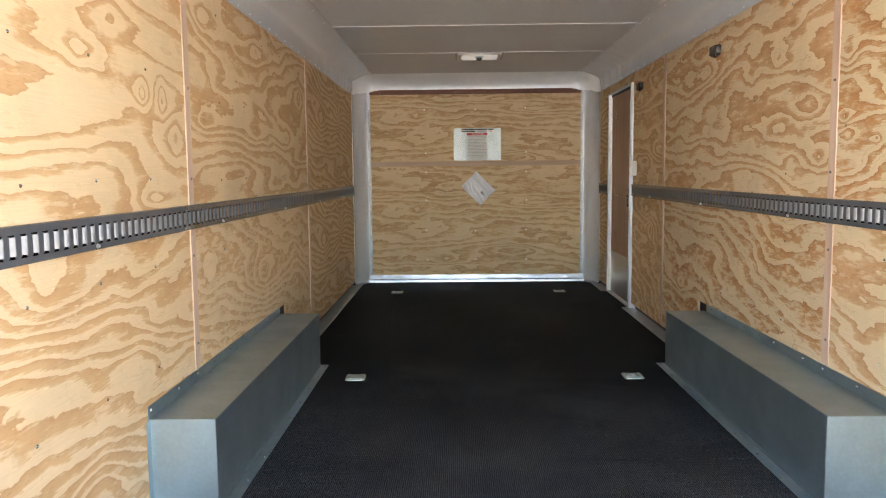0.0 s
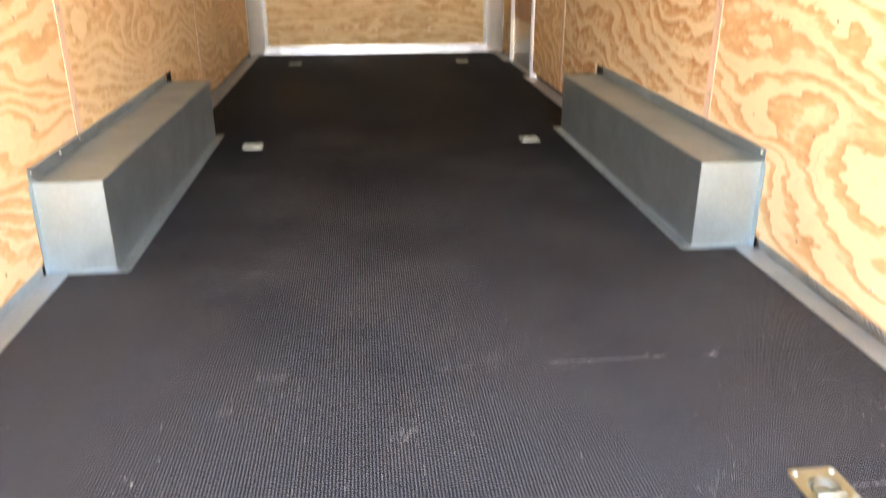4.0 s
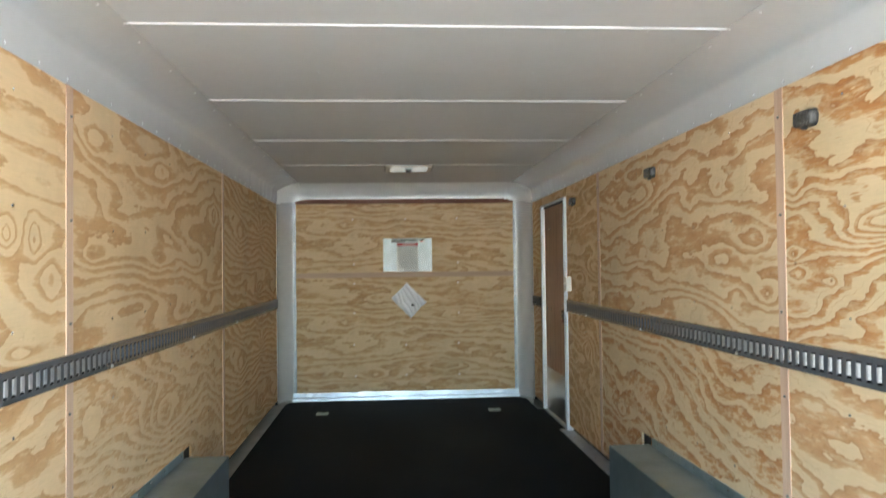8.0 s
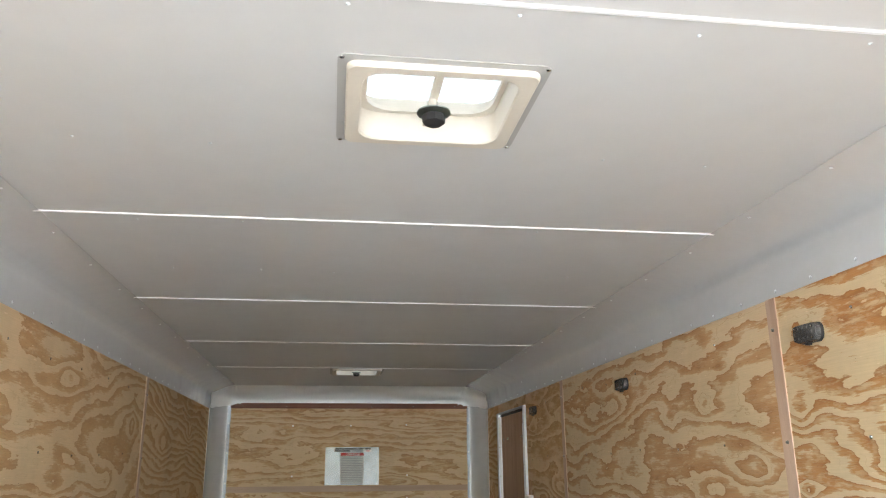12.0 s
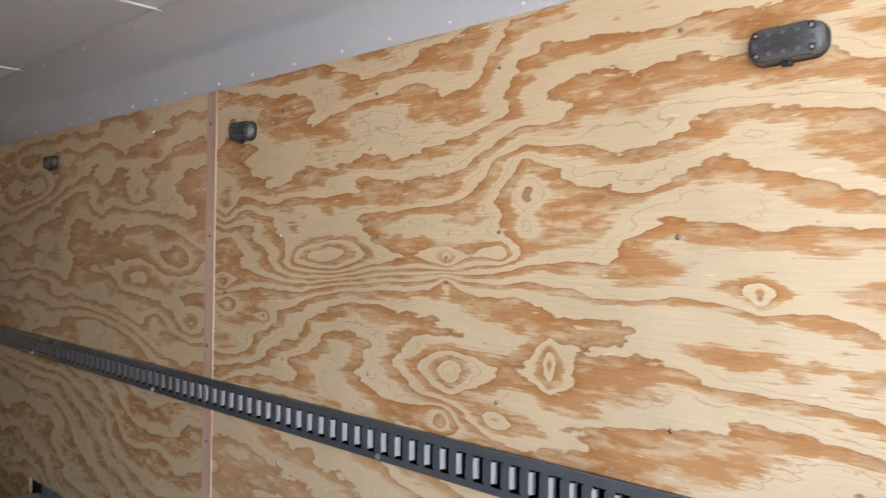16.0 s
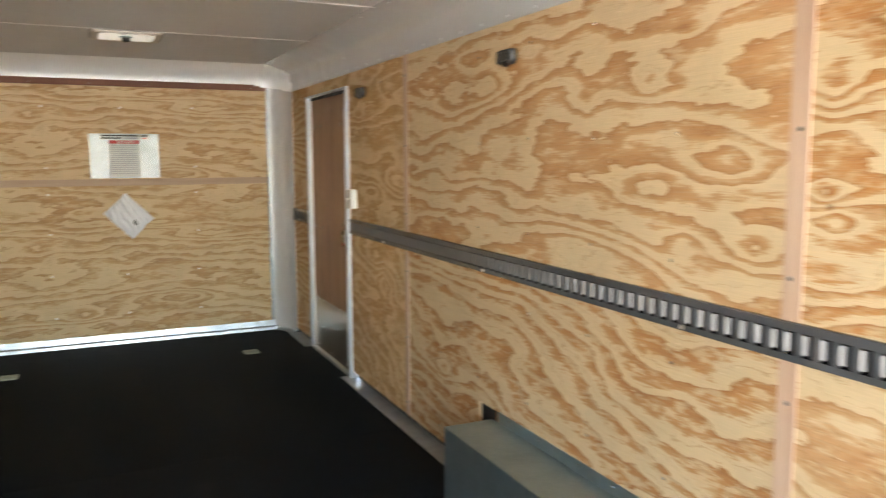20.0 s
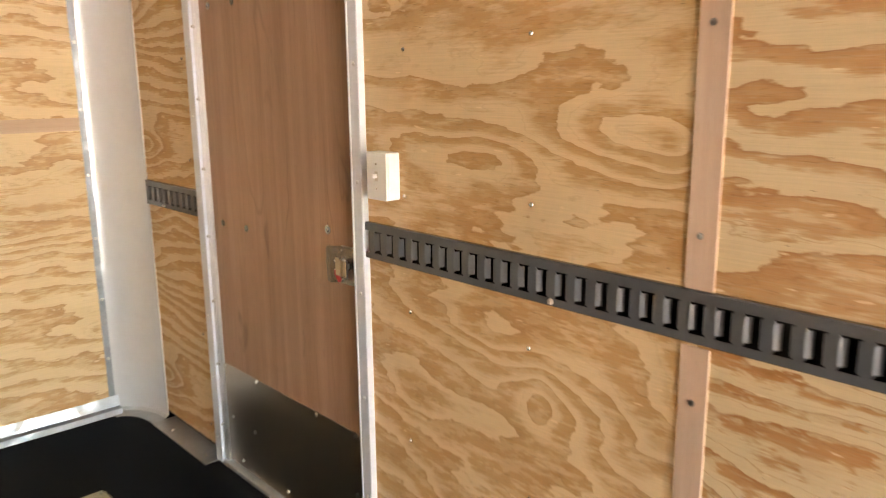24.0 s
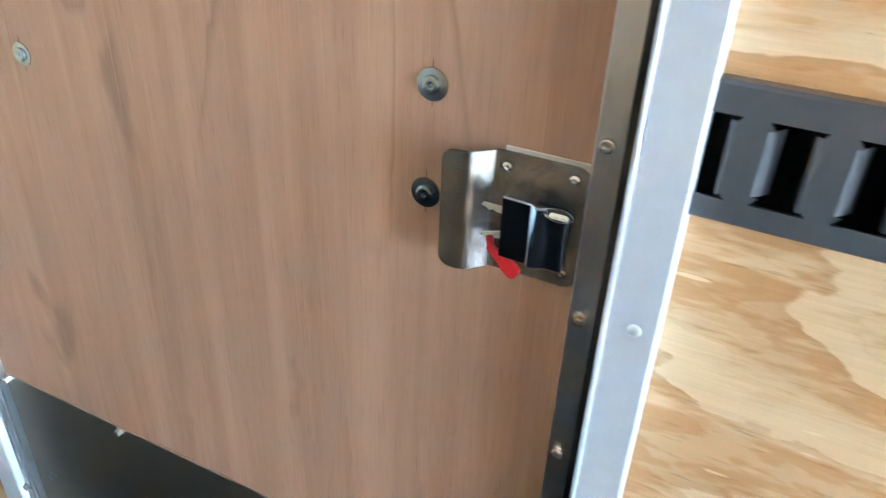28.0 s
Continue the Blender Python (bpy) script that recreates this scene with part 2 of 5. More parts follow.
def coat(name, col, rough, metal=0.0, vary=0.10, size=3.0, bump=0.0, bsize=6.0, spec=0.5, streak=None):
    """A painted, plastic or metal surface with stains, uneven gloss and slight dents."""
    m, nt, b = nodes_of(name)
    v, rnd = shifted(nt, 9.0)
    if streak:
        v = vmul(nt, v, streak)
    st = noise_of(nt, v, size, 4.0, 0.62)
    sp = noise_of(nt, v, size * 14.0, 2.0)
    a = calc(nt, "MULTIPLY_ADD", sp, 0.35, calc(nt, "MULTIPLY", st, 0.8))
    dark = tuple(k * (1 - vary * 1.6) for k in col)
    lite = tuple(min(1.0, k * (1 + vary)) for k in col)
    nt.links.new(mixc(nt, calc(nt, "MULTIPLY_ADD", a, 2.38, -0.857), dark, lite), b.inputs["Base Color"])
    nt.links.new(calc(nt, "MULTIPLY_ADD", st, -0.4 * rough, 1.2 * rough), b.inputs["Roughness"])
    b.inputs["Metallic"].default_value = metal
    b.inputs["Specular IOR Level"].default_value = spec
    if bump:
        bump_to(nt, b, noise_of(nt, v, bsize, 2.0), bump, 0.01)
    return m


def floor_coat():
    """Black phenolic coating pressed with a basket weave of paired bars, dusty in places; daylight falloff and weave
    shading are in its colours.
    """
    m, nt, b = nodes_of("black_mesh_coating")
    co = nd(nt, "ShaderNodeTexCoord").outputs["Object"]
    turned = nd(nt, "ShaderNodeVectorRotate", {"rotation_type": "Z_AXIS"}, Vector=co, Angle=radians(45)).outputs[0]
    p = nd(nt, "ShaderNodeSeparateXYZ", i0=vmul(nt, turned, (184.0, 184.0, 1.0)))
    par = calc(nt, "MODULO", calc(nt, "ADD", calc(nt, "FLOOR", p.outputs[0]), calc(nt, "FLOOR", p.outputs[1])), 2.0)
    par = calc(nt, "ABSOLUTE", par)
    ex, ey = (calc(nt, "ABSOLUTE", calc(nt, "SUBTRACT", calc(nt, "FRACT", p.outputs[i]), 0.5)) for i in (0, 1))
    hx, hy = (calc(nt, "ABSOLUTE", calc(nt, "SUBTRACT", calc(nt, "FRACT", calc(nt, "MULTIPLY", p.outputs[i], 2.0)), 0.5)) for i in (0, 1))
    one = calc(nt, "MAXIMUM", hx, ey)
    two = calc(nt, "MAXIMUM", hy, ex)
    bar = nd(nt, "ShaderNodeMix", {"data_type": "FLOAT"}, i0=par, i2=one, i3=two).outputs[0]
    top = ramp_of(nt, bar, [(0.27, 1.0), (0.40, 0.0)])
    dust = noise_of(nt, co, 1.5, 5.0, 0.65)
    wear = noise_of(nt, vmul(nt, co, (1.0, 0.5, 1.0)), 0.9, 2.0)
    spots = noise_of(nt, co, 28.0, 2.0, 0.6)
    smear = noise_of(nt, vmul(nt, co, (3.0, 1.2, 1.0)), 2.4, 4.0, 0.7)
    # paler towards the rear opening: scuffing, and daylight falloff put into the colour
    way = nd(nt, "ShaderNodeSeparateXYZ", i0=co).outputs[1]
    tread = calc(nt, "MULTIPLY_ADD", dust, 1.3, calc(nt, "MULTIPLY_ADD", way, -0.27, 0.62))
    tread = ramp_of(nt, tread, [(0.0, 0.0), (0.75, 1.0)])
    # glints painted in: bars of one direction are paler than the other
    worn = mixc(nt, par, (0.029, 0.035, 0.046), (0.007, 0.009, 0.012))
    scuffed_lit = mixc(nt, par, (0.180, 0.195, 0.209), (0.039, 0.043, 0.047))
    worn = mixc(nt, tread, worn, scuffed_lit)
    # groove shade painted in: near black between the bars
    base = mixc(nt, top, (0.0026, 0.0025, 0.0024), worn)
    # dust thins with the same painted falloff, keeping the deep end dark
    dust_lit = calc(nt, "MULTIPLY_ADD", tread, 0.13, 0.03)
    base = mixc(nt, calc(nt, "MULTIPLY", ramp_of(nt, dust, [(0.45, 0.0), (0.75, 1.0)]), dust_lit), base, (0.10, 0.085, 0.07))
    base = mixc(nt, calc(nt, "MULTIPLY", ramp_of(nt, smear, [(0.60, 0.0), (0.78, 1.0)]), calc(nt, "MULTIPLY", dust_lit, 0.62)), base, (0.14, 0.125, 0.11))
    base = mixc(nt, calc(nt, "MULTIPLY", ramp_of(nt, spots, [(0.72, 0.0), (0.80, 1.0)]), calc(nt, "MULTIPLY", dust_lit, 0.87)), base, (0.25, 0.23, 0.20))
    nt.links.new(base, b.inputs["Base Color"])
    nt.links.new(ramp_of(nt, wear, [(0.3, 0.50), (0.7, 0.38)]), b.inputs["Roughness"])
    b.inputs["Specular IOR Level"].default_value = 0.012
    bump_to(nt, b, top, 1.0, 0.0014)
    return m


def plain(name, col, rough=0.5, metal=0.0, **more):
    m, nt, b = nodes_of(name)
    b.inputs["Base Color"].default_value = (*col, 1)
    b.inputs["Roughness"].default_value = rough
    b.inputs["Metallic"].default_value = metal
    for k, v in more.items():
        b.inputs[k.replace("_", " ")].default_value = v
    return m


def prism_lens():
    """A smoked lens pressed with small six-sided prisms."""
    m, nt, b = nodes_of("smoked_prism_lens")
    v, rnd = shifted(nt, 9.0)
    cell = nd(nt, "ShaderNodeTexVoronoi", {"feature": "F1"}, Vector=v, Scale=330.0, Randomness=0.15).outputs["Distance"]
    nt.links.new(ramp_of(nt, cell, [(0.15, (0.14, 0.14, 0.14)), (0.62, (0.030, 0.030, 0.032))]), b.inputs["Base Color"])
    b.inputs["Roughness"].default_value = 0.16
    b.inputs["Specular IOR Level"].default_value = 0.8
    bump_to(nt, b, calc(nt, "SUBTRACT", 1.0, cell), 0.8, 0.0016)
    return m


def vent_plastic():
    m, nt, b = nodes_of("translucent_white_plastic")
    tr = nd(nt, "ShaderNodeBsdfTranslucent", Color=(0.050, 0.057, 0.062, 1))
    gl = nd(nt, "ShaderNodeBsdfTransparent", Color=(0.9, 0.93, 0.96, 1))
    mx = nd(nt, "ShaderNodeMixShader", i0=0.0, i1=tr.outputs[0], i2=gl.outputs[0])
    nt.links.new(mx.outputs[0], nt.nodes["Material Output"].inputs["Surface"])
    return m


EYED = ((0.575, -0.047, 0.270, 0.058, 5.4), (0.155, -0.034, 0.035, 0.022, 2.2), (0.155, -0.088, 0.035, 0.022, -2.0), (0.000, -0.022, 0.060, 0.022, 2.2),
        (1.110, -0.125, 0.060, 0.030, 2.4), (1.080, -0.190, 0.060, 0.026, -2.0), (0.880, -0.215, 0.040, 0.018, 1.8), (0.140, -0.295, 0.095, 0.055, 3.4), (0.165, -0.395, 0.05, 0.030, -2.8),
        (-0.130, -0.240, 0.026, 0.044, 2.2), (0.010, -0.378, 0.070, 0.030, 2.2), (-0.542, -0.086, 0.032, 0.026, 2.2), (-0.065, 0.130, 0.085, 0.110, -2.3), (1.10, 0.100, 0.090, 0.060, 2.6))
BLOTCHED = ((0.330, 0.250, 0.26, 0.080, 2.4), (-0.36, 0.130, 0.10, 0.080, 2.0), (-0.68, 0.155, 0.12, 0.050, 1.8), (-0.820, 0.300, 0.09, 0.022, 1.2), (0.060, -0.245, 0.22, 0.070, 2.2),
            (-0.700, -0.140, 0.24, 0.060, 1.4), (-0.830, -0.290, 0.09, 0.040, -1.6), (-0.990, -0.060, 0.12, 0.060, -1.6), (-1.08, -0.28, 0.12, 0.05, 2.2))
NESTED = ((-0.100, 0.300, 0.30, 0.075, 3.6), (-0.180, -0.095, 0.26, 0.075, 3.4), (-0.98, 0.330, 0.14, 0.06, 2.2), (-1.00, -0.090, 0.14, 0.050, 2.4), (0.55, -0.10, 0.12, 0.05, 2.0), (0.95, 0.20, 0.10, 0.10, -2.2), (-0.45, -0.30, 0.30, 0.05, -2.0))
SOFT_TONES = {"cream": (0.83, 0.625, 0.390), "orange": (0.545, 0.275, 0.096), "rim": 0.22, "curl": 1.8}
LEFT_TONES = {"cream": (0.755, 0.575, 0.365), "orange": (0.53, 0.270, 0.100), "rim": 0.35, "curl": 1.4}
PLY_EYES = plywood("pine_plywood_eyed", "y", 10.0, (0.75, 2.6), 1.0, 0.48, 0.10, (0.0, 10.0), EYED, 0.8, seed=1.0, speck=0.35,
                   knots=((0.155, -0.034, 0.012), (0.155, -0.088, 0.013), (1.095, -0.158, 0.016), (0.880, -0.213, 0.012), (-0.542, -0.087, 0.009), (0.150, 0.020, 0.006)))
PLY_BLOTCH = plywood("pine_plywood_blotched", "y", 9.0, (0.60, 2.2), 0.78, 0.44, 0.16, (0.3, 6.0), BLOTCHED, 0.7, seed=2.0)
PLY_DENSE = plywood("pine_plywood_dense", "y", 7.5, (0.60, 1.9), 0.95, 0.50, 0.12, (-1.9, 10.5), ((0.75, -0.10, 0.12, 0.05, 2.4), (0.35, -0.24, 0.16, 0.05, 2.2), (-0.55, -0.22, 0.15, 0.06, 2.2)), 0.7, seed=3.0, speck=0.8, curl=1.5)
PLY_DIAGONAL = plywood("pine_plywood_diagonal", "y", 6.5, (0.70, 1.6), 0.70, 0.38, 0.20, (-2.8, 8.5), ((0.75, -0.10, 0.20, 0.06, 1.8), (0.05, 0.05, 0.22, 0.08, -1.7)), 0.5, seed=4.0)
PLY_RINGS = plywood("pine_plywood_ringed", "y", 9.0, (0.60, 2.2), 0.76, 0.44, 0.12, (0.5, 6.0), NESTED, 0.8, seed=5.0, **LEFT_TONES)
PLY_NEST = plywood("pine_plywood_nested", "y", 9.0, (0.60, 2.2), 0.74, 0.54, 0.14, (2.6, 11.0), ((-0.10, 0.08, 0.34, 0.12, 4.2), (-1.0, 0.20, 0.20, 0.10, 2.0)), 0.9, seed=6.0, speck=0.8, **LEFT_TONES)
PLY_FLOW = plywood("pine_plywood_flowing", "y", 8.5, (0.85, 2.2), 0.76, 0.48, 0.14, (1.6, 13.0), ((0.35, -0.30, 0.24, 0.10, -2.6), (0.10, 0.32, 0.24, 0.08, 2.0), (0.80, 0.12, 0.22, 0.07, 2.2)), 0.8, seed=7.0, **LEFT_TONES)
PLY_SOFT = plywood("pine_plywood_soft", "y", 6.0, (0.80, 2.4), 0.86, 0.58, 0.40, (0.4, 7.0), ((-0.400, -0.185, 0.16, 0.060, 3.2), (0.020, -0.230, 0.22, 0.045, -2.0), (0.28, 0.22, 0.16, 0.06, 2.4), (-0.2, 0.33, 0.18, 0.06, -2.0)), 0.55, seed=8.0, speck=0.25, **SOFT_TONES)
PLY_SOFT_LOW = plywood("pine_plywood_soft_sloping", "y", 6.0, (1.1, 2.2), 0.84, 0.58, 0.40, (-2.8, 6.5), ((0.02, 0.33, 0.16, 0.07, 2.2), (-0.12, 0.20, 0.08, 0.10, -2.2), (0.30, 0.10, 0.16, 0.06, 1.9)), 0.55, seed=9.0, speck=0.4, **SOFT_TONES)
PLY_WAVY = plywood("pine_plywood_wavy", "y", 9.0, (0.70, 2.6), 0.80, 0.50, 0.14, (1.0, 17.0), ((0.30, 0.20, 0.13, 0.08, 2.8), (0.20, -0.30, 0.14, 0.07, 2.4), (-0.6, 0.1, 0.2, 0.09, 3.0)), 1.0, seed=10.0, **LEFT_TONES)
PLY_PALE = plywood("pine_plywood_pale", "y", 7.0, (0.60, 2.0), 0.72, 0.30, 0.18, (0.6, 7.0), ((0.760, -0.046, 0.05, 0.040, 2.6), (0.930, -0.050, 0.05, 0.06, -2.6), (0.330, 0.030, 0.12, 0.05, 1.8), (0.55, 0.170, 0.12, 0.05, -2.0), (1.05, -0.190, 0.10, 0.07, 2.2), (-0.05, -0.215, 0.30, 0.07, 1.1), (0.83, -0.395, 0.10, 0.022, 1.4)), 0.5, seed=11.0, **LEFT_TONES)
PLY_FRONT = plywood("pine_plywood_front", "x", 8.0, (0.50, 2.8), 0.80, 0.46, 0.16, (0.3, 9.0), ((0.62, 0.18, 0.20, 0.035, 2.4), (-0.62, 0.10, 0.20, 0.05, 2.4), (0.40, -0.30, 0.22, 0.05, -2.2), (-0.30, -0.40, 0.20, 0.05, 2.6), (0.15, 0.28, 0.25, 0.03, 1.8)), 1.0, (0.715, 0.550, 0.347), (0.49, 0.262, 0.105), seed=12.0, speck=0.6, rim=0.55)
# by wall and bay from the rear: lower sheet, upper sheet
GRAIN = {"right": ((PLY_DIAGONAL, PLY_EYES), (PLY_DENSE, PLY_BLOTCH), (PLY_SOFT_LOW, PLY_SOFT), (PLY_WAVY, PLY_WAVY)),
         "left": ((PLY_FLOW, PLY_PALE), (PLY_NEST, PLY_RINGS), (PLY_WAVY, PLY_WAVY))}
LAUAN = wood("lauan_veneer", (0.535, 0.335, 0.225), (0.40, 0.235, 0.152), smudge=0.5)
BATTEN = wood("pink_lauan_batten", (0.68, 0.495, 0.375), (0.56, 0.375, 0.27))
BATTEN_Y = wood("grey_brown_batten", (0.60, 0.43, 0.31), (0.48, 0.33, 0.225), 0)
BATTEN_RED = wood("dark_red_batten", (0.22, 0.09, 0.05), (0.12, 0.05, 0.03), 0)
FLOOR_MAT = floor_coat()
CEIL_MAT = coat("ceiling_white_vinyl", (0.60, 0.60, 0.60), 0.42, 0.0, 0.03, 0.8)
COVE_MAT = coat("white_painted_metal", (0.70, 0.72, 0.735), 0.24, 0.3, 0.03, 1.3, 0.02, 3.0)
FOIL_DULL = coat("dull_aluminium_edge", (0.33, 0.36, 0.39), 0.46, 1.0, 0.12, 8.0, 1.0, 16.0)
HEADER = coat("bright_white_enamel", (0.88, 0.905, 0.905), 0.36, 0.25, 0.02, 1.3, 0.02, 4.0)
GALV = coat("galvanized_steel", (0.36, 0.465, 0.51), 0.42, 0.92, 0.09, 5.0, 0.04, 2.0)
ALU = coat("mill_aluminium", (0.72, 0.73, 0.74), 0.33, 1.0, 0.06, 6.0)
ALU_DULL = coat("dusty_aluminium", (0.48, 0.515, 0.53), 0.42, 0.65, 0.12, 8.0)
FOIL = coat("bright_aluminium_flashing", (0.46, 0.51, 0.56), 0.36, 1.0, 0.10, 8.0, 1.0, 11.0)
TREADPLATE = coat("dusty_treadplate", (0.40, 0.46, 0.48), 0.45, 0.85, 0.10, 7.0)
TREAD_WORN = coat("worn_bare_treadplate", (0.34, 0.31, 0.265), 0.30, 1.0, 0.25, 14.0)
KICK = coat("brown_tinted_aluminium_sheet", (0.46, 0.395, 0.32), 0.34, 1.0, 0.02, 2.0, 0.004, 1.5)
TRACK = coat("grey_painted_steel", (0.083, 0.089, 0.098), 0.25, 0.0, 0.06, 9.0, 0.0, 6.0, 1.0)
STEEL = plain("dark_steel_shell", (0.05, 0.05, 0.052), 0.6)
ZINC = coat("yellow_zinc_plate", (0.40, 0.43, 0.36), 0.34, 1.0, 0.10, 20.0)
ZINC_DULL = coat("dull_greenish_zinc", (0.34, 0.42, 0.36), 0.6, 0.4, 0.05, 30.0)
PALE_ZINC = coat("pale_zinc_plate", (0.34, 0.39, 0.35), 0.42, 1.0, 0.05, 30.0)
SCREW = plain("zinc_screw", (0.66, 0.655, 0.63), 0.27, 1.0)
# zinc with the glint of the rear opening put into a paler colour
SCREW_GLINT = plain("glint_zinc_screw", (0.92, 0.91, 0.88), 0.32, 0.5)
SCREW_GOLD = plain("yellow_zinc_screw", (0.52, 0.51, 0.47), 0.24, 1.0)
CHROME = coat("textured_chrome", (0.34, 0.325, 0.305), 0.15, 1.0, 0.06, 30.0, 0.22, 1100.0)
MIRROR = plain("polished_chrome", (0.42, 0.42, 0.44), 0.09, 1.0)
# colour stands in for the shade inside the rail slots
SLOT_SHADE = plain("unlit_cavity", (0.0022, 0.0022, 0.0022), 1.0, 0.0, Specular_IOR_Level=0.0)
BLACK = plain("black_rubber", (0.012, 0.012, 0.013), 0.6)
FLANGE = plain("grey_sealed_flange", (0.40, 0.395, 0.38), 0.5)
WHITE = coat("white_plastic", (0.80, 0.79, 0.76), 0.35, 0.0, 0.03, 6.0)
CREAM = coat("ivory_plastic", (0.66, 0.61, 0.53), 0.4, 0.0, 0.03, 6.0)
JAMB = coat("white_anodized_jamb", (0.70, 0.75, 0.83), 0.33, 0.25, 0.05, 4.0)
RED = plain("red_plastic", (0.46, 0.008, 0.012), 0.35)
BRASS = plain("nickel_brass_key", (0.72, 0.66, 0.52), 0.38, 0.5)
VENT = vent_plastic()
PAPER = coat("printed_paper", (0.62, 0.63, 0.60), 0.7, 0.0, 0.03, 8.0)
INK = plain("grey_print", (0.34, 0.355, 0.36), 0.7)
INK_BLACK = plain("black_print", (0.02, 0.02, 0.02), 0.6)
INK_RED = plain("red_print", (0.50, 0.035, 0.035), 0.6)
LENS = prism_lens()
BAG = coat("white_plastic_bag", (0.90, 0.90, 0.95), 0.33, 0.0, 0.05, 9.0, 0.5, 26.0)
SLEEVE = plain("clear_plastic_sleeve", (0.75, 0.78, 0.80), 0.12, 0.0, Alpha=0.10)
BACKFILM = coat("milky_film", (0.56, 0.66, 0.73), 0.16, 0.0, 0.16, 5.0, 0.3, 7.0)
DUST = plain("sawdust_crumbs", (0.42, 0.405, 0.37), 0.8)
CHALK = plain("pale_scrape", (0.24, 0.235, 0.23), 0.85)
LED = plain("led_chip", (0.085, 0.085, 0.082), 0.3)
RIVET = plain("white_strip", (0.90, 0.905, 0.91), 0.3)
RIVET_MAT = plain("painted_rivet", (0.60, 0.64, 0.67), 0.3)

# ---- mesh tools ----


class Mesh:
    """Collects vertices and faces; done() makes the mesh."""

    def __init__(self):
        self.v, self.f = [], []

    def quad(self, a, b, c, d):
        i = len(self.v)
        self.v += [a, b, c, d]
        self.f.append((i, i + 1, i + 2, i + 3))

    def box(self, lo, hi, c=0.0):
        """A box, its edges chamfered by c."""
        n = len(self.v)
        if not c:
            self.v += [(x, y, z) for x in (lo[0], hi[0]) for y in (lo[1], hi[1]) for z in (lo[2], hi[2])]
            self.f += [tuple(n + k for k in q) for q in ((0, 1, 3, 2), (4, 6, 7, 5), (0, 4, 5, 1), (2, 3, 7, 6), (0, 2, 6, 4), (1, 5, 7, 3))]
            return self
        idx = {}
        for sx in (0, 1):
            for sy in (0, 1):
                for sz in (0, 1):
                    s = (sx, sy, sz)
                    for ax in range(3):
                        p = [lo[k] + c if not s[k] else hi[k] - c for k in range(3)]
                        p[ax] = hi[ax] if s[ax] else lo[ax]
                        idx[s, ax] = len(self.v)
                        self.v.append(tuple(p))
        for ax in range(3):
            o = [k for k in range(3) if k != ax]
            for s in (0, 1):
                loop = []
                for a, b in ((0, 0), (1, 0), (1, 1), (0, 1)):
                    key = [0, 0, 0]
                    key[ax], key[o[0]], key[o[1]] = s, a, b
                    loop.append(idx[tuple(key), ax])
                flip = (s == 1) == (ax == 1)
                self.f.append(tuple(reversed(loop)) if flip else tuple(loop))
            for a in (0, 1):
                for b in (0, 1):
                    k0, k1 = [0, 0, 0], [0, 0, 0]
                    k0[o[0]], k0[o[1]], k1[o[0]], k1[o[1]] = a, b, a, b
                    k0[ax], k1[ax] = 0, 1
                    self.f.append((idx[tuple(k0), o[0]], idx[tuple(k1), o[0]], idx[tuple(k1), o[1]], idx[tuple(k0), o[1]]))
        for key in [k for k, ax in idx if ax == 0]:
            self.f.append(tuple(idx[key, a] for a in range(3)))
        return self

    def grid(self, rows):
        """A sheet through rows of points."""
        n, w = len(self.v), len(rows[0])
        for r in rows:
            self.v += [tuple(p) for p in r]
        for i in range(len(rows) - 1):
            for j in range(w - 1):
                self.f.append((n + i * w + j, n + i * w + j + 1, n + (i + 1) * w + j + 1, n + (i + 1) * w + j))
        return self

    def lathe(self, prof, axis="z", at=(0, 0, 0), seg=12):
        """Turns (radius, height) points about an axis; closes the ends."""
        n = len(self.v)
        for r, h in prof:
            for k in range(seg):
                a = 2 * math.pi * k / seg
                p = (r * math.cos(a), r * math.sin(a), h)
                p = p if axis == "z" else (p[2], p[0], p[1]) if axis == "x" else (p[1], p[2], p[0])
                self.v.append(tuple(p[i] + at[i] for i in range(3)))
        for i in range(len(prof) - 1):
            for k in range(seg):
                k2 = (k + 1) % seg
                self.f.append((n + i * seg + k, n + i * seg + k2, n + (i + 1) * seg + k2, n + (i + 1) * seg + k))
        self.f.append(tuple(n + k for k in reversed(range(seg))))
        self.f.append(tuple(n + (len(prof) - 1) * seg + k for k in range(seg)))
        return self

    def prism(self, pts, lo, hi, axis="x"):
        """An outline drawn across two axes, drawn out along the third."""
        n, w = len(self.v), len(pts)
        for h in (lo, hi):
            for a, b in pts:
                self.v.append((h, a, b) if axis == "x" else (a, h, b) if axis == "y" else (a, b, h))
        for k in range(w):
            k2 = (k + 1) % w
            self.f.append((n + k, n + k2, n + w + k2, n + w + k))
        self.f.append(tuple(n + k for k in reversed(range(w))))
        self.f.append(tuple(n + w + k for k in range(w)))
        return self

    def done(self, name, smooth=0.0):
        me = bpy.data.meshes.new(name)
        me.from_pydata(self.v, [], self.f)
        bm = bmesh.new()
        bm.from_mesh(me)
        if smooth:
            bmesh.ops.remove_doubles(bm, verts=bm.verts, dist=1e-5)
        bmesh.ops.recalc_face_normals(bm, faces=bm.faces)
        bm.to_mesh(me)
        bm.free()
        if smooth:
            me.polygons.foreach_set("use_smooth", [True] * len(me.polygons))
            me.set_sharp_from_angle(angle=radians(smooth))
        return me


def put(name, data, mat=None, parent=None, m=None, label="", **tags):
    ob = new(name, data)
    if mat and data and not data.materials:
        data.materials.append(mat)
    if parent:
        ob.parent = parent
    if m is not None:
        ob.matrix_basis = m
    return tagged(ob, label=label, **tags)


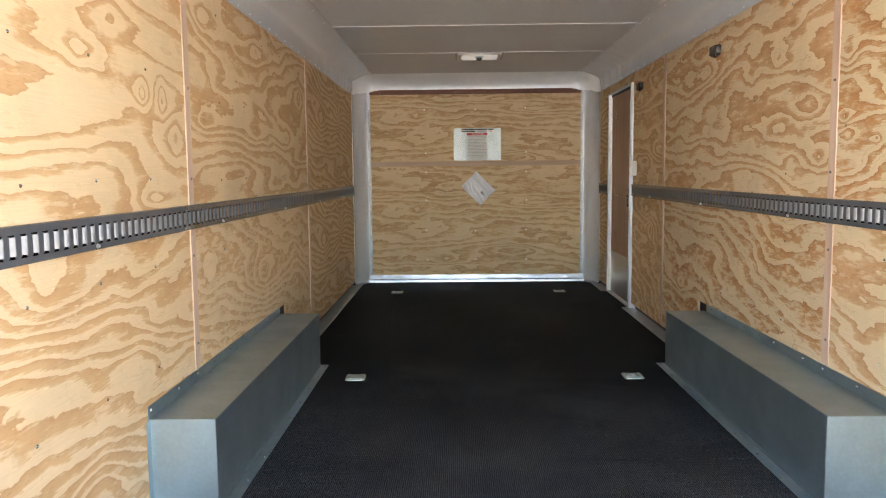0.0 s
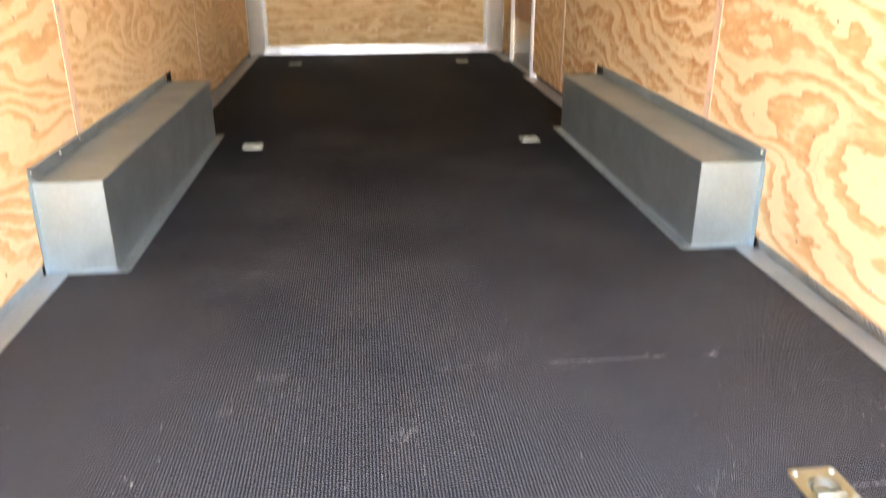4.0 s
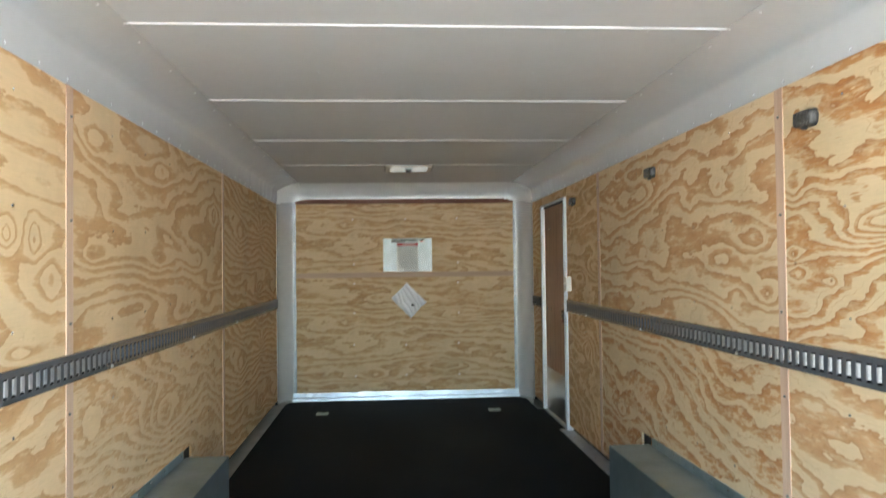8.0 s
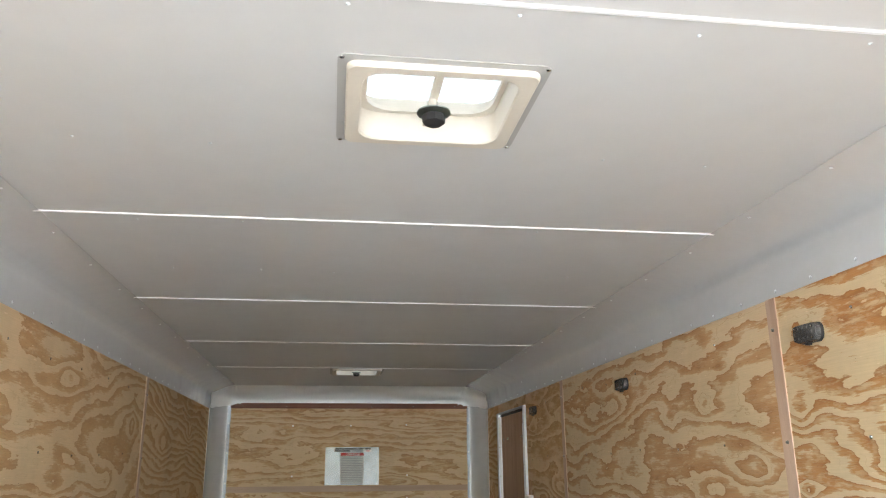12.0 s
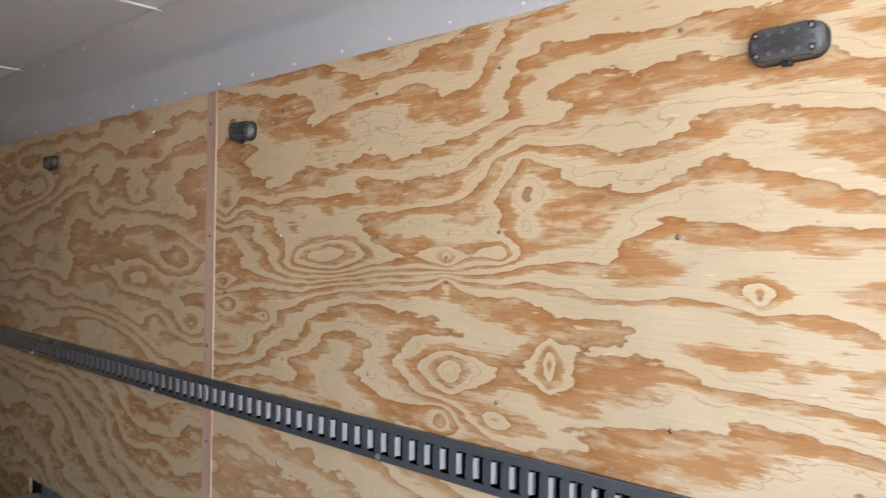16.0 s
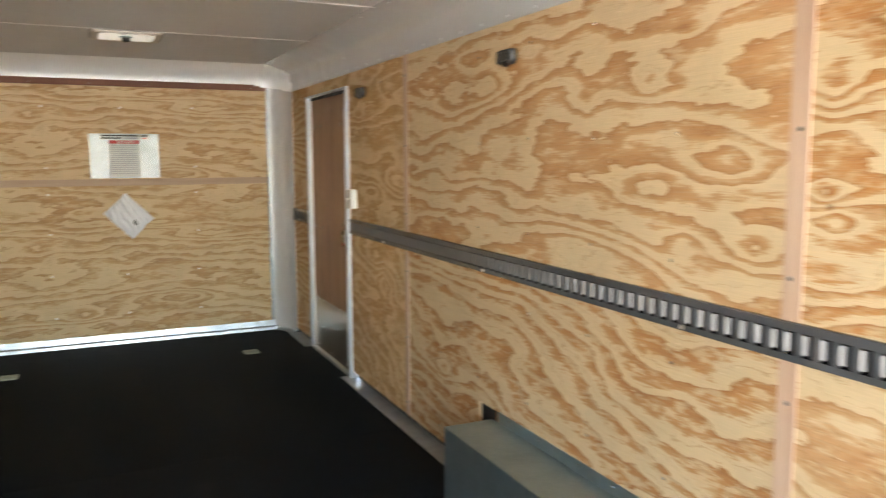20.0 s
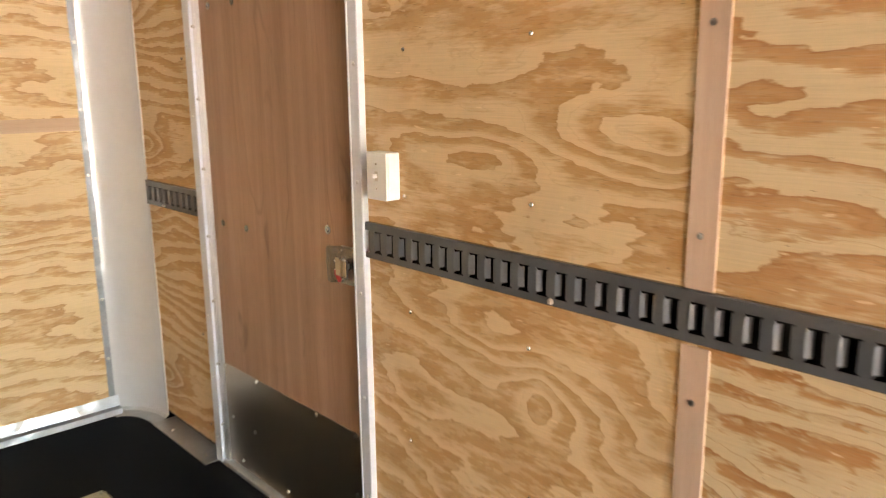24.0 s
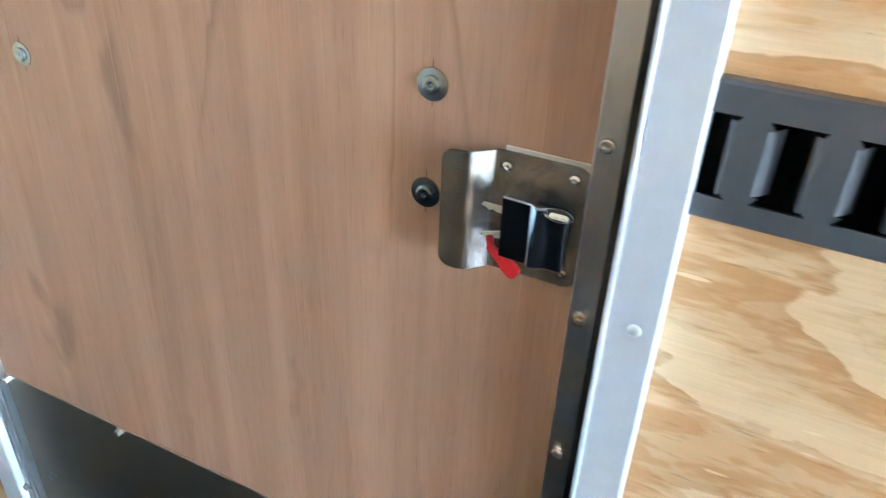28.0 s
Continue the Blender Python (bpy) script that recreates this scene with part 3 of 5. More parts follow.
def part(name, mesh, mat, parent, label="", at=None, smooth=0.0):
    """One mesh object under a thing or a part."""
    return put(name, mesh.done(name, smooth), mat, parent, pose(*at) if at else None, label)


def thing(name, at, label, category, group="", kind=""):
    return put(name, None, None, None, pose(*at), label, category=category, group=group, kind=kind)


def rounded(w, h, r, n=5):
    """The outline of a rounded rectangle about the origin."""
    out = []
    for cx, cy, a0 in ((w / 2 - r, h / 2 - r, 0), (-w / 2 + r, h / 2 - r, 90), (-w / 2 + r, -h / 2 + r, 180), (w / 2 - r, -h / 2 + r, 270)):
        for k in range(n + 1):
            a = radians(a0 + 90 * k / n)
            out.append((cx + r * math.cos(a), cy + r * math.sin(a)))
    return out


def sheet_with_holes(us, vs, holes, t0, t1, axis):
    """A plate across two axes with rectangular holes through it."""
    m = Mesh()
    cu = sorted({*us, *(max(us[0], min(us[1], h[i])) for h in holes for i in (0, 1))})
    cv = sorted({*vs, *(max(vs[0], min(vs[1], h[i])) for h in holes for i in (2, 3))})
    cells = set()
    for i in range(len(cu) - 1):
        for j in range(len(cv) - 1):
            a, b = (cu[i] + cu[i + 1]) / 2, (cv[j] + cv[j + 1]) / 2
            if not any(h[0] < a < h[1] and h[2] < b < h[3] for h in holes):
                cells.add((i, j))

    def at(u, v, t):
        return (t, u, v) if axis == "x" else (u, t, v) if axis == "y" else (u, v, t)
    for i, j in cells:
        a, b, c, d = cu[i], cu[i + 1], cv[j], cv[j + 1]
        for t in (t0, t1):
            m.quad(at(a, c, t), at(b, c, t), at(b, d, t), at(a, d, t))
        for di, dj, p, q in ((-1, 0, (a, c), (a, d)), (1, 0, (b, c), (b, d)), (0, -1, (a, c), (b, c)), (0, 1, (a, d), (b, d))):
            if (i + di, j + dj) not in cells:
                m.quad(at(*p, t0), at(*q, t0), at(*q, t1), at(*p, t1))
    bm_me = m
    return bm_me


def welded(m, name, mat, parent, label="", at=None):
    me = m.done(name, 30)
    return put(name, me, mat, parent, pose(*at) if at else None, label)


# ---- plan, in metres ----
R = 1.2415                    # inner face of the plywood on both side walls
REAR, FRONT = 0.78, 8.175     # sill of the rear opening, face of the front wall
CEIL, TOP = 2.130, 1.930      # ceiling, upper edge of the plywood
GROUND = -0.55
TRACK_LO, TRACK_HI = 0.9275, 1.0185
SEAMS = (3.165, 5.567)        # battens on both side walls
DOOR = (6.505, 7.470, 1.850)  # door frame: rear edge, front edge, top
STUD = 0.3965
BOX_Y = (2.672, 4.634)
VENTS = ((0.022, 2.322), (0.003, 6.860))

# ---- setting ----
GROUND_MAT = coat("pale_gravel_ground", (0.39, 0.395, 0.40), 0.9, 0.0, 0.25, 1.2, 0.5, 30.0)
me = Mesh()
me.quad((-2500, -2500, GROUND), (2500, -2500, GROUND), (2500, 2500, GROUND), (-2500, 2500, GROUND))
put("ground", me.done("ground"), GROUND_MAT, label="pale sunlit gravel ground around the trailer", category="ground", kind="structure")

rm = Mesh()
rm.prism([(REAR - 0.03, -0.004), (REAR - 0.03, -0.055), (REAR - 1.93, GROUND + 0.004), (REAR - 1.93, GROUND + 0.045)], -1.16, 1.16, "x")
put("ramp", rm.done("ramp"), FLOOR_MAT, label="lowered ramp door with black mesh coating", category="ramp", kind="structure")

RINGS = [(-0.752, 1.363), (0.752, 1.353), (-0.775, 4.373), (0.769, 4.373), (-0.777, 7.474), (0.777, 7.474)]
floor = put("floor", Mesh().box((-1.30, REAR - 0.02, -0.10), (1.30, 8.26, -0.024)).done("floor"), STEEL,
            label="black mesh-coated plywood floor with dust and scrapes", category="floor", kind="structure")
JOINTS = [REAR - 0.02, 1.909, 3.127, 4.290, 5.510, 6.730, 8.24]
for y0, y1 in zip(JOINTS, JOINTS[1:]):
    hol = [(x - 0.040, x + 0.040, y - 0.040, y + 0.040) for x, y in RINGS]
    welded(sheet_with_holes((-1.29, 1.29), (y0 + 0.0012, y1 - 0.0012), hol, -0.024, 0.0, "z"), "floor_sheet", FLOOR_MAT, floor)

walls = {}
for side, sx in (("left", -1), ("right", 1)):
    hol = [(DOOR[0], DOOR[1], -0.02, DOOR[2])] if sx > 0 else []
    t = sorted((sx * (R + 0.036), sx * (R + 0.075)))
    walls[side] = put("wall_" + side, sheet_with_holes((REAR - 0.03, 8.27), (-0.10, 2.20), hol, *t, "x").done("wall_" + side), STEEL,
                      label="trailer side wall lined with orange-grained pine plywood", category="wall", kind="structure")
walls["front"] = put("wall_front", Mesh().box((-1.32, FRONT + 0.04, -0.10), (1.32, FRONT + 0.08, 2.20)).done("wall_front"), STEEL,
                     label="front wall lined with two pine plywood sheets", category="wall", kind="structure")
vh = [(x - 0.155, x + 0.155, y - 0.155, y + 0.155) for x, y in VENTS]
ceiling = put("ceiling", sheet_with_holes((-1.32, 1.32), (REAR - 0.03, 8.27), vh, CEIL, CEIL + 0.055, "z").done("ceiling"), CEIL_MAT,
              label="greyish-white smooth ceiling panels with thin white joint strips", category="ceiling", kind="structure")
for k in range(5):
    y = 1.943 + 1.180 * k
    w = 0.0055
    part("joint_strip", Mesh().grid([[(x, y + d, CEIL - h) for d, h in ((-w, 0.0005), (-w * 0.7, 0.004), (w * 0.7, 0.004), (w, 0.0005))] for x in (-1.052, 1.052)]), RIVET, ceiling)

# rear frame: header and two posts round the opening
put("rear_header", Mesh().box((-1.32, REAR - 0.06, 2.02), (1.32, REAR + 0.02, 2.20), 0.006).done("rear_header"), COVE_MAT,
          label="white metal header over the open rear", category="door frame", kind="structure")
for sx in (-1, 1):
    put("rear_post", Mesh().box((min(sx * 1.225, sx * 1.32), REAR - 0.06, -0.10), (max(sx * 1.225, sx * 1.32), REAR + 0.02, 2.02), 0.006).done("rear_post"), COVE_MAT,
        label="white metal post beside the open rear", category="door frame", kind="structure")

# shared fasteners
SCREW_ME = Mesh().lathe([(0.0052, 0.0), (0.0052, 0.0012), (0.0042, 0.0028), (0.0020, 0.0034), (0.0012, 0.0020)], "x", seg=10).done("screw", 30)
RIVET_ME = Mesh().lathe([(0.0055, 0.0), (0.0050, 0.0016), (0.0030, 0.0030), (0.0008, 0.0034)], "x", seg=9).done("rivet", 60)
# front-wall heads, larger and paler to carry their painted glint
GLINT_ME = Mesh().lathe([(0.0084, 0.0), (0.0082, 0.0018), (0.0062, 0.0036), (0.0022, 0.0038), (0.0014, 0.0024)], "x", seg=10).done("screw", 30)
GLINT_ME.materials.append(SCREW_GLINT)
FLANGE_ME = Mesh().lathe([(0.0060, 0.0), (0.0058, 0.0015), (0.0044, 0.0036), (0.0017, 0.0042)], "x", seg=10).done("screw", 40)
FLANGE_ME.materials.append(SCREW)
SCREW_ME.materials.append(SCREW_GOLD)
RIVET_ME.materials.append(RIVET_MAT)
HEX_ME = Mesh().lathe([(0.0075, 0.0), (0.0075, 0.0012), (0.0055, 0.0014), (0.0055, 0.0060), (0.0046, 0.0070)], "x", seg=6).done("hex_screw", 20)
HEX_ME.materials.append(plain("dull_zinc_hex", (0.52, 0.51, 0.48), 0.32, 1.0))
BATTEN_ME = Mesh().lathe([(0.0066, 0.0), (0.0066, 0.0010), (0.0048, 0.0012), (0.0048, 0.0048), (0.0040, 0.0056)], "x", seg=6).done("hex_screw", 20)
BATTEN_ME.materials.append(plain("dark_zinc_hex", (0.26, 0.25, 0.235), 0.30, 1.0))


def fastener(me, parent, p, way, name="screw"):
    """way: the direction that the head faces."""
    rot = {"-x": (0, 0, 180), "x": (0, 0, 0), "-y": (0, 0, -90), "z": (0, -90, 0), "-z": (0, 90, 0)}[way]
    tilt = random.uniform(-4, 4)
    return put(name, me, None, parent, pose(*p, rot[0] + random.uniform(0, 360) * (way[-1] == "x"), rot[1] + tilt * 0.5, rot[2] + tilt))


# ceiling screws, at the joints and between them
for k in range(11):
    for x in (-0.77, -0.46, -0.185, 0.115, 0.455, 0.760):
        y = 1.943 + 0.038 + 0.590 * k - 0.590 + (0.005 if k % 2 else 0.0)
        if y < 7.9 and all(abs(y - v) > 0.25 or abs(x - u) > 0.25 for u, v in VENTS):
            put("screw", RIVET_ME, None, ceiling, pose(x + random.gauss(0, 0.008), y + random.gauss(0, 0.006), CEIL - 0.0002, 0, 90) @ Matrix.Diagonal((0.8, 0.72, 0.72, 1)))

# plywood lining, battens and their screws
SCREW_Z = (1.823, 1.470, 1.122, 0.822, 0.470, 0.120)
for side, sx in (("left", -1), ("right", 1)):
    wall = walls[side]
    out = "-x" if sx > 0 else "x"
    spans = [(REAR + 0.02, SEAMS[0]), SEAMS, (SEAMS[1], DOOR[0] if sx > 0 else 7.955)]
    if sx > 0:
        spans.append((DOOR[1], 7.955))
    for i, (y0, y1) in enumerate(spans):
        for row, (lo, hi) in enumerate(((0.046, 0.972), (0.975, TOP))):
            hol = [(4.60, 4.752, 0.0, 0.362)] if (i == 1 and lo < 0.1) else []
            cy, cz = (y0 + y1) / 2, (lo + hi) / 2
            hol = [(a - cy, b - cy, c - cz, d - cz) for a, b, c, d in hol]
            g = 0.0015
            sh = sheet_with_holes((y0 - cy + g, y1 - cy - g), (lo - cz, hi - cz), hol, 0.0, sx * 0.012, "x")
            sheet = put("plywood_sheet", sh.done("plywood_sheet"), GRAIN[side][i][row], wall, pose(sx * R, cy, cz))
            y = 1.985 - 4 * STUD
            while y < y1 - 0.04:
                y += STUD
                if y < y0 + 0.04 or y > y1 - 0.03 or any(abs(y - s) < 0.06 for s in SEAMS):
                    continue
                for z in SCREW_Z:
                    if lo < z < hi and not (BOX_Y[0] - 0.03 < y < BOX_Y[1] + 0.03 and z < 0.40):
                        fastener(SCREW_ME, sheet, (0, y - cy + random.gauss(0, 0.006), z - cz + random.gauss(0, 0.007)), out)
    if sx > 0:
        cy = (DOOR[0] + DOOR[1]) / 2
        put("plywood_sheet", Mesh().box((0, -0.4825, -0.038), (0.012, 0.4825, 0.04)).done("plywood_sheet"), PLY_SOFT, wall, pose(R, cy, 1.89))
    for y in SEAMS:
        for lo, hi in ((0.050, TRACK_LO - 0.002), (TRACK_HI + 0.002, TOP - 0.004)):
            if lo < 0.1 and y < BOX_Y[1]:
                lo = 0.37
            a, b2 = sorted((0.0, -sx * 0.0045))
            bt = put("batten", Mesh().box((a, -0.0275, lo - 1), (b2, 0.0275, hi - 1), 0.0008).done("batten"), BATTEN, wall, pose(sx * R, y, 1.0))
            for z in SCREW_Z:
                if lo < z < hi:
                    fastener(BATTEN_ME, bt, (-sx * 0.0045, random.gauss(0, 0.004), z - 1), out)

# front wall: two sheets, a middle batten, a dark top batten, a bright kick flashing
fw = walls["front"]
for lo, hi in ((0.070, 1.2105), (1.2585, 1.955)):
    sheet = put("plywood_sheet", Mesh().box((-1.092, 0, lo - (lo + hi) / 2), (1.092, 0.012, (hi - lo) / 2)).done("plywood_sheet"), PLY_FRONT, fw, pose(0, FRONT, (lo + hi) / 2))
    for x in (-0.515, 0.0, 0.525):
        for z in (1.790, 1.345, 1.160, 0.850, 0.540, 0.225):
            if lo < z < hi and not (x == 0.0 and 1.0 < z < 1.4):
                fastener(GLINT_ME, sheet, (x + random.gauss(0, 0.006), -0.0003, z - (lo + hi) / 2 + random.gauss(0, 0.006)), "-y")
part("batten", Mesh().box((-1.092, FRONT - 0.003, 1.209), (1.092, FRONT + 0.010, 1.260), 0.0008), BATTEN_Y, fw, "pinkish-grey wooden batten")
tb = part("batten", Mesh().box((-1.088, FRONT - 0.010, 1.944), (1.088, FRONT + 0.008, 1.992), 0.002), BATTEN_RED, fw, "dark reddish-brown wooden batten")
for k in range(6):
    fastener(SCREW_ME, tb, (-0.98 + 0.39 * k, FRONT - 0.010, 1.962 + random.gauss(0, 0.004)), "-y")
kf = Mesh()
kf.grid([[(x, FRONT + dy + 0.003 * noise.noise((x * 5, 0, 3)), z) for dy, z in ((-0.006, 0.078 + 0.005 * noise.noise((x * 4, 2, 0))), (-0.012, 0.050), (-0.016, 0.034), (-0.040, 0.028), (-0.043, 0.004))] for x in np.linspace(-1.12, 1.12, 60)])
kick = part("kick_flashing", kf, FOIL, fw, "bright crinkled aluminium flashing", smooth=50)
for k in range(9):
    fastener(RIVET_ME, kick, (-0.96 + 0.24 * k, FRONT - 0.0145, 0.050), "-y", "rivet")

# white metal coves, front cove, corner caps and rounded corner columns
COVE = [(R - 0.003, TOP - 0.006), (R - 0.004, 1.975), (R - 0.007, 2.040), (R - 0.018, 2.060), (R - 0.050, 2.078), (R - 0.110, 2.104), (1.065, CEIL - 0.006), (1.030, CEIL - 0.002)]
SLANT = [(FRONT - 0.006, 1.982), (FRONT - 0.011, 2.018), (FRONT - 0.030, 2.056), (FRONT - 0.075, 2.092), (FRONT - 0.150, 2.115), (FRONT - 0.240, CEIL - 0.002)]
COL_C, COL_RX, COL_RY = (1.086, 7.945), R - 1.086 - 0.002, 0.234
for side, sx in (("left", -1), ("right", 1)):
    rows = [[(sx * x - sx * (0.017 * max(0.0, noise.noise((y * 7, z * 26, sx * 5))) + 0.009 * abs(noise.noise((y * 19, z * 40, sx * 3)))) * max(0.0, min(1.0, (y - 5.4) / 1.8)) * (0 < i < 7), y, z) for i, (x, z) in enumerate(COVE)] for y in np.linspace(REAR, 7.945, 180)]
    cove = put("trim", Mesh().grid(rows).done("trim", 40), COVE_MAT, label="white painted metal cove trim along the ceiling edge", category="trim", kind="structure")
    for k in range(36):
        y = 0.93 + 0.2 * k
        fastener(RIVET_ME, cove, (sx * (R - 0.004), y + random.gauss(0, 0.01), 1.943), "-x" if sx > 0 else "x", "rivet")
        if k % 2 == 0:
            fastener(RIVET_ME, cove, (sx * 1.062, y, CEIL - 0.005), "-z", "rivet")
    # the cap turns from the side cove into the front cove, a little proud of both
    rows = []
    for a in np.linspace(-0.14, math.pi / 2 + 0.14, 20):
        k = max(0.0, min(1.0, a / (math.pi / 2)))
        row = []
        for q in np.linspace(0, 1, 9):
            n1, n2 = len(COVE) - 1, len(SLANT) - 1
            i1, i2 = min(int(q * n1), n1 - 1), min(int(q * n2), n2 - 1)
            f1, f2 = q * n1 - i1, q * n2 - i2
            sxr = COVE[i1][0] * (1 - f1) + COVE[i1 + 1][0] * f1 - 1.030
            sz = COVE[i1][1] * (1 - f1) + COVE[i1 + 1][1] * f1
            fyr = SLANT[i2][0] * (1 - f2) + SLANT[i2 + 1][0] * f2 - 7.935
            fz = SLANT[i2][1] * (1 - f2) + SLANT[i2 + 1][1] * f2
            ca, sa = math.cos(a), math.sin(a)
            bumpy = 0.012 * noise.noise((a * 4.5, q * 5, sx * 2.0)) + 0.009 * abs(noise.noise((a * 9, q * 7, sx * 4.0)))
            row.append((sx * (1.028 + (sxr * (1 - k) + fyr * k * 0.90) * ca), 7.932 + (sxr * (1 - k) * 1.1 + fyr * k) * sa, (sz * (1 - k) + fz * k) - 0.0025 + bumpy))
        rows.append(row)
    put("trim", Mesh().grid(rows).done("trim", 50), HEADER, label="rounded white metal cap in the upper front corner", category="trim", kind="structure")
    rows = []
    for a in np.linspace(0, math.pi / 2, 16):
        rows.append([(sx * (COL_C[0] + COL_RX * math.cos(a)), COL_C[1] + COL_RY * math.sin(a), z) for z in (0.012, 0.5, 1.0, 1.5, 1.980)])
    column = put("trim", Mesh().grid(rows).done("trim", 60), COVE_MAT, label="rounded white metal column in the front corner", category="trim", kind="structure")
    edge = Mesh().grid([[(sx * (1.083 + d + 0.004 * noise.noise((z * 4, d * 30, sx))), FRONT - 0.004 - 0.002 * noise.noise((z * 9, 7, sx * 3)), z) for d in (0.0, 0.008, 0.017, 0.026)] for z in np.linspace(0.06, 1.955, 50)])
    ed = part("edge_flange", edge, FOIL_DULL, column, "wavy bright aluminium edge", smooth=60)
    for k in range(7):
        fastener(HEX_ME, ed, (sx * 1.096, FRONT - 0.004, 0.25 + 0.26 * k), "-y")
    part("edge_strip", Mesh().box((min(sx * (R - 0.004), sx * (R + 0.001)), 7.938, 0.02), (max(sx * (R - 0.004), sx * (R + 0.001)), 7.958, 1.935), 0.001), COVE_MAT, column)
rows = [[(x, py, pz + 0.0015 * noise.noise((x * 2, pz * 9, 4))) for py, pz in SLANT] for x in np.linspace(-1.060, 1.060, 40)]
put("trim", Mesh().grid(rows).done("trim", 40), HEADER, label="white metal cove above the front wall", category="trim", kind="structure")

# aluminium edge rails along the floor
def lugs(y0, y1, xa, xb):
    m = Mesh()
    row, y = 0, y0 + 0.01
    while y < y1 - 0.01:
        x, k = xa + 0.008 + 0.011 * (row % 2), row
        while x < xb - 0.004:
            a = radians(45 if k % 2 else -45)
            dx, dy = 0.0085 * math.cos(a), 0.0085 * math.sin(a)
            nx, ny = -0.0018 * math.sin(a), 0.0018 * math.cos(a)
            n = len(m.v)
            m.v += [(x - dx, y - dy, 0), (x + nx, y + ny, 0), (x + dx, y + dy, 0), (x - nx, y - ny, 0), (x, y, 0.0016)]
            m.f += [(n, n + 1, n + 4), (n + 1, n + 2, n + 4), (n + 2, n + 3, n + 4), (n + 3, n, n + 4)]
            x, k = x + 0.022, k + 1
        row, y = row + 1, y + 0.0125
    return m


for sx in (-1, 1):
    runs = [(REAR, BOX_Y[0] - 0.03), (BOX_Y[1] + 0.02, DOOR[0] + 0.05 if sx > 0 else 7.95)]
    if sx > 0:
        runs.append((DOOR[1] - 0.01, 7.95))
    upright = TREAD_WORN if sx > 0 else TREADPLATE
    for k, (y0, y1) in enumerate(runs):
        rail = put("trim", Mesh().box((min(sx * 1.172, sx * 1.272), y0, 0.0), (max(sx * 1.172, sx * 1.272), y1, 0.005), 0.001).done("trim"), TREADPLATE if k == 0 else ALU_DULL,
                   label="dusty aluminium treadplate strip along the floor edge", category="trim", kind="structure")
        if k == 0:
            tread = part("tread_pattern", lugs(y0, y1, 1.176, 1.268) if sx > 0 else lugs(y0, y1, -1.268, -1.176), TREADPLATE, rail, "raised treadplate lugs", at=(0, 0, 0.005))
            tagged(tread, kind="stuff")
            part("upstand", Mesh().box((min(sx * 1.249, sx * 1.254), y0, 0.004), (max(sx * 1.249, sx * 1.254), y1, 0.060)), upright, rail, "upright leg of the treadplate angle")
            up = part("tread_pattern", lugs(y0, y1, 0.006, 0.048) if sx > 0 else lugs(y0, y1, -0.048, -0.006), TREADPLATE, rail, "raised treadplate lugs", at=(sx * 1.249, 0, 0, 0, -90 * sx, 0))
            tagged(up, kind="stuff")
        else:
            for j in range(int((y1 - y0) / 0.3) + 1):
                fastener(HEX_ME, rail, (sx * 1.205, y0 + 0.06 + 0.3 * j, 0.005), "z")
# curved floor flashing in the front corners
for sx in (-1, 1):
    rows = []
    for a in np.linspace(0, math.pi / 2, 12):
        rows.append([(sx * (COL_C[0] + (COL_RX - d) * math.cos(a)), COL_C[1] + (COL_RY - d) * math.sin(a), z) for d, z in ((0.0, 0.020), (0.010, 0.008), (0.068, 0.004))])
    put("trim", Mesh().grid(rows).done("trim", 40), ALU_DULL, label="curved aluminium flashing in the front floor corner", category="trim", kind="structure")

# ---- things ----


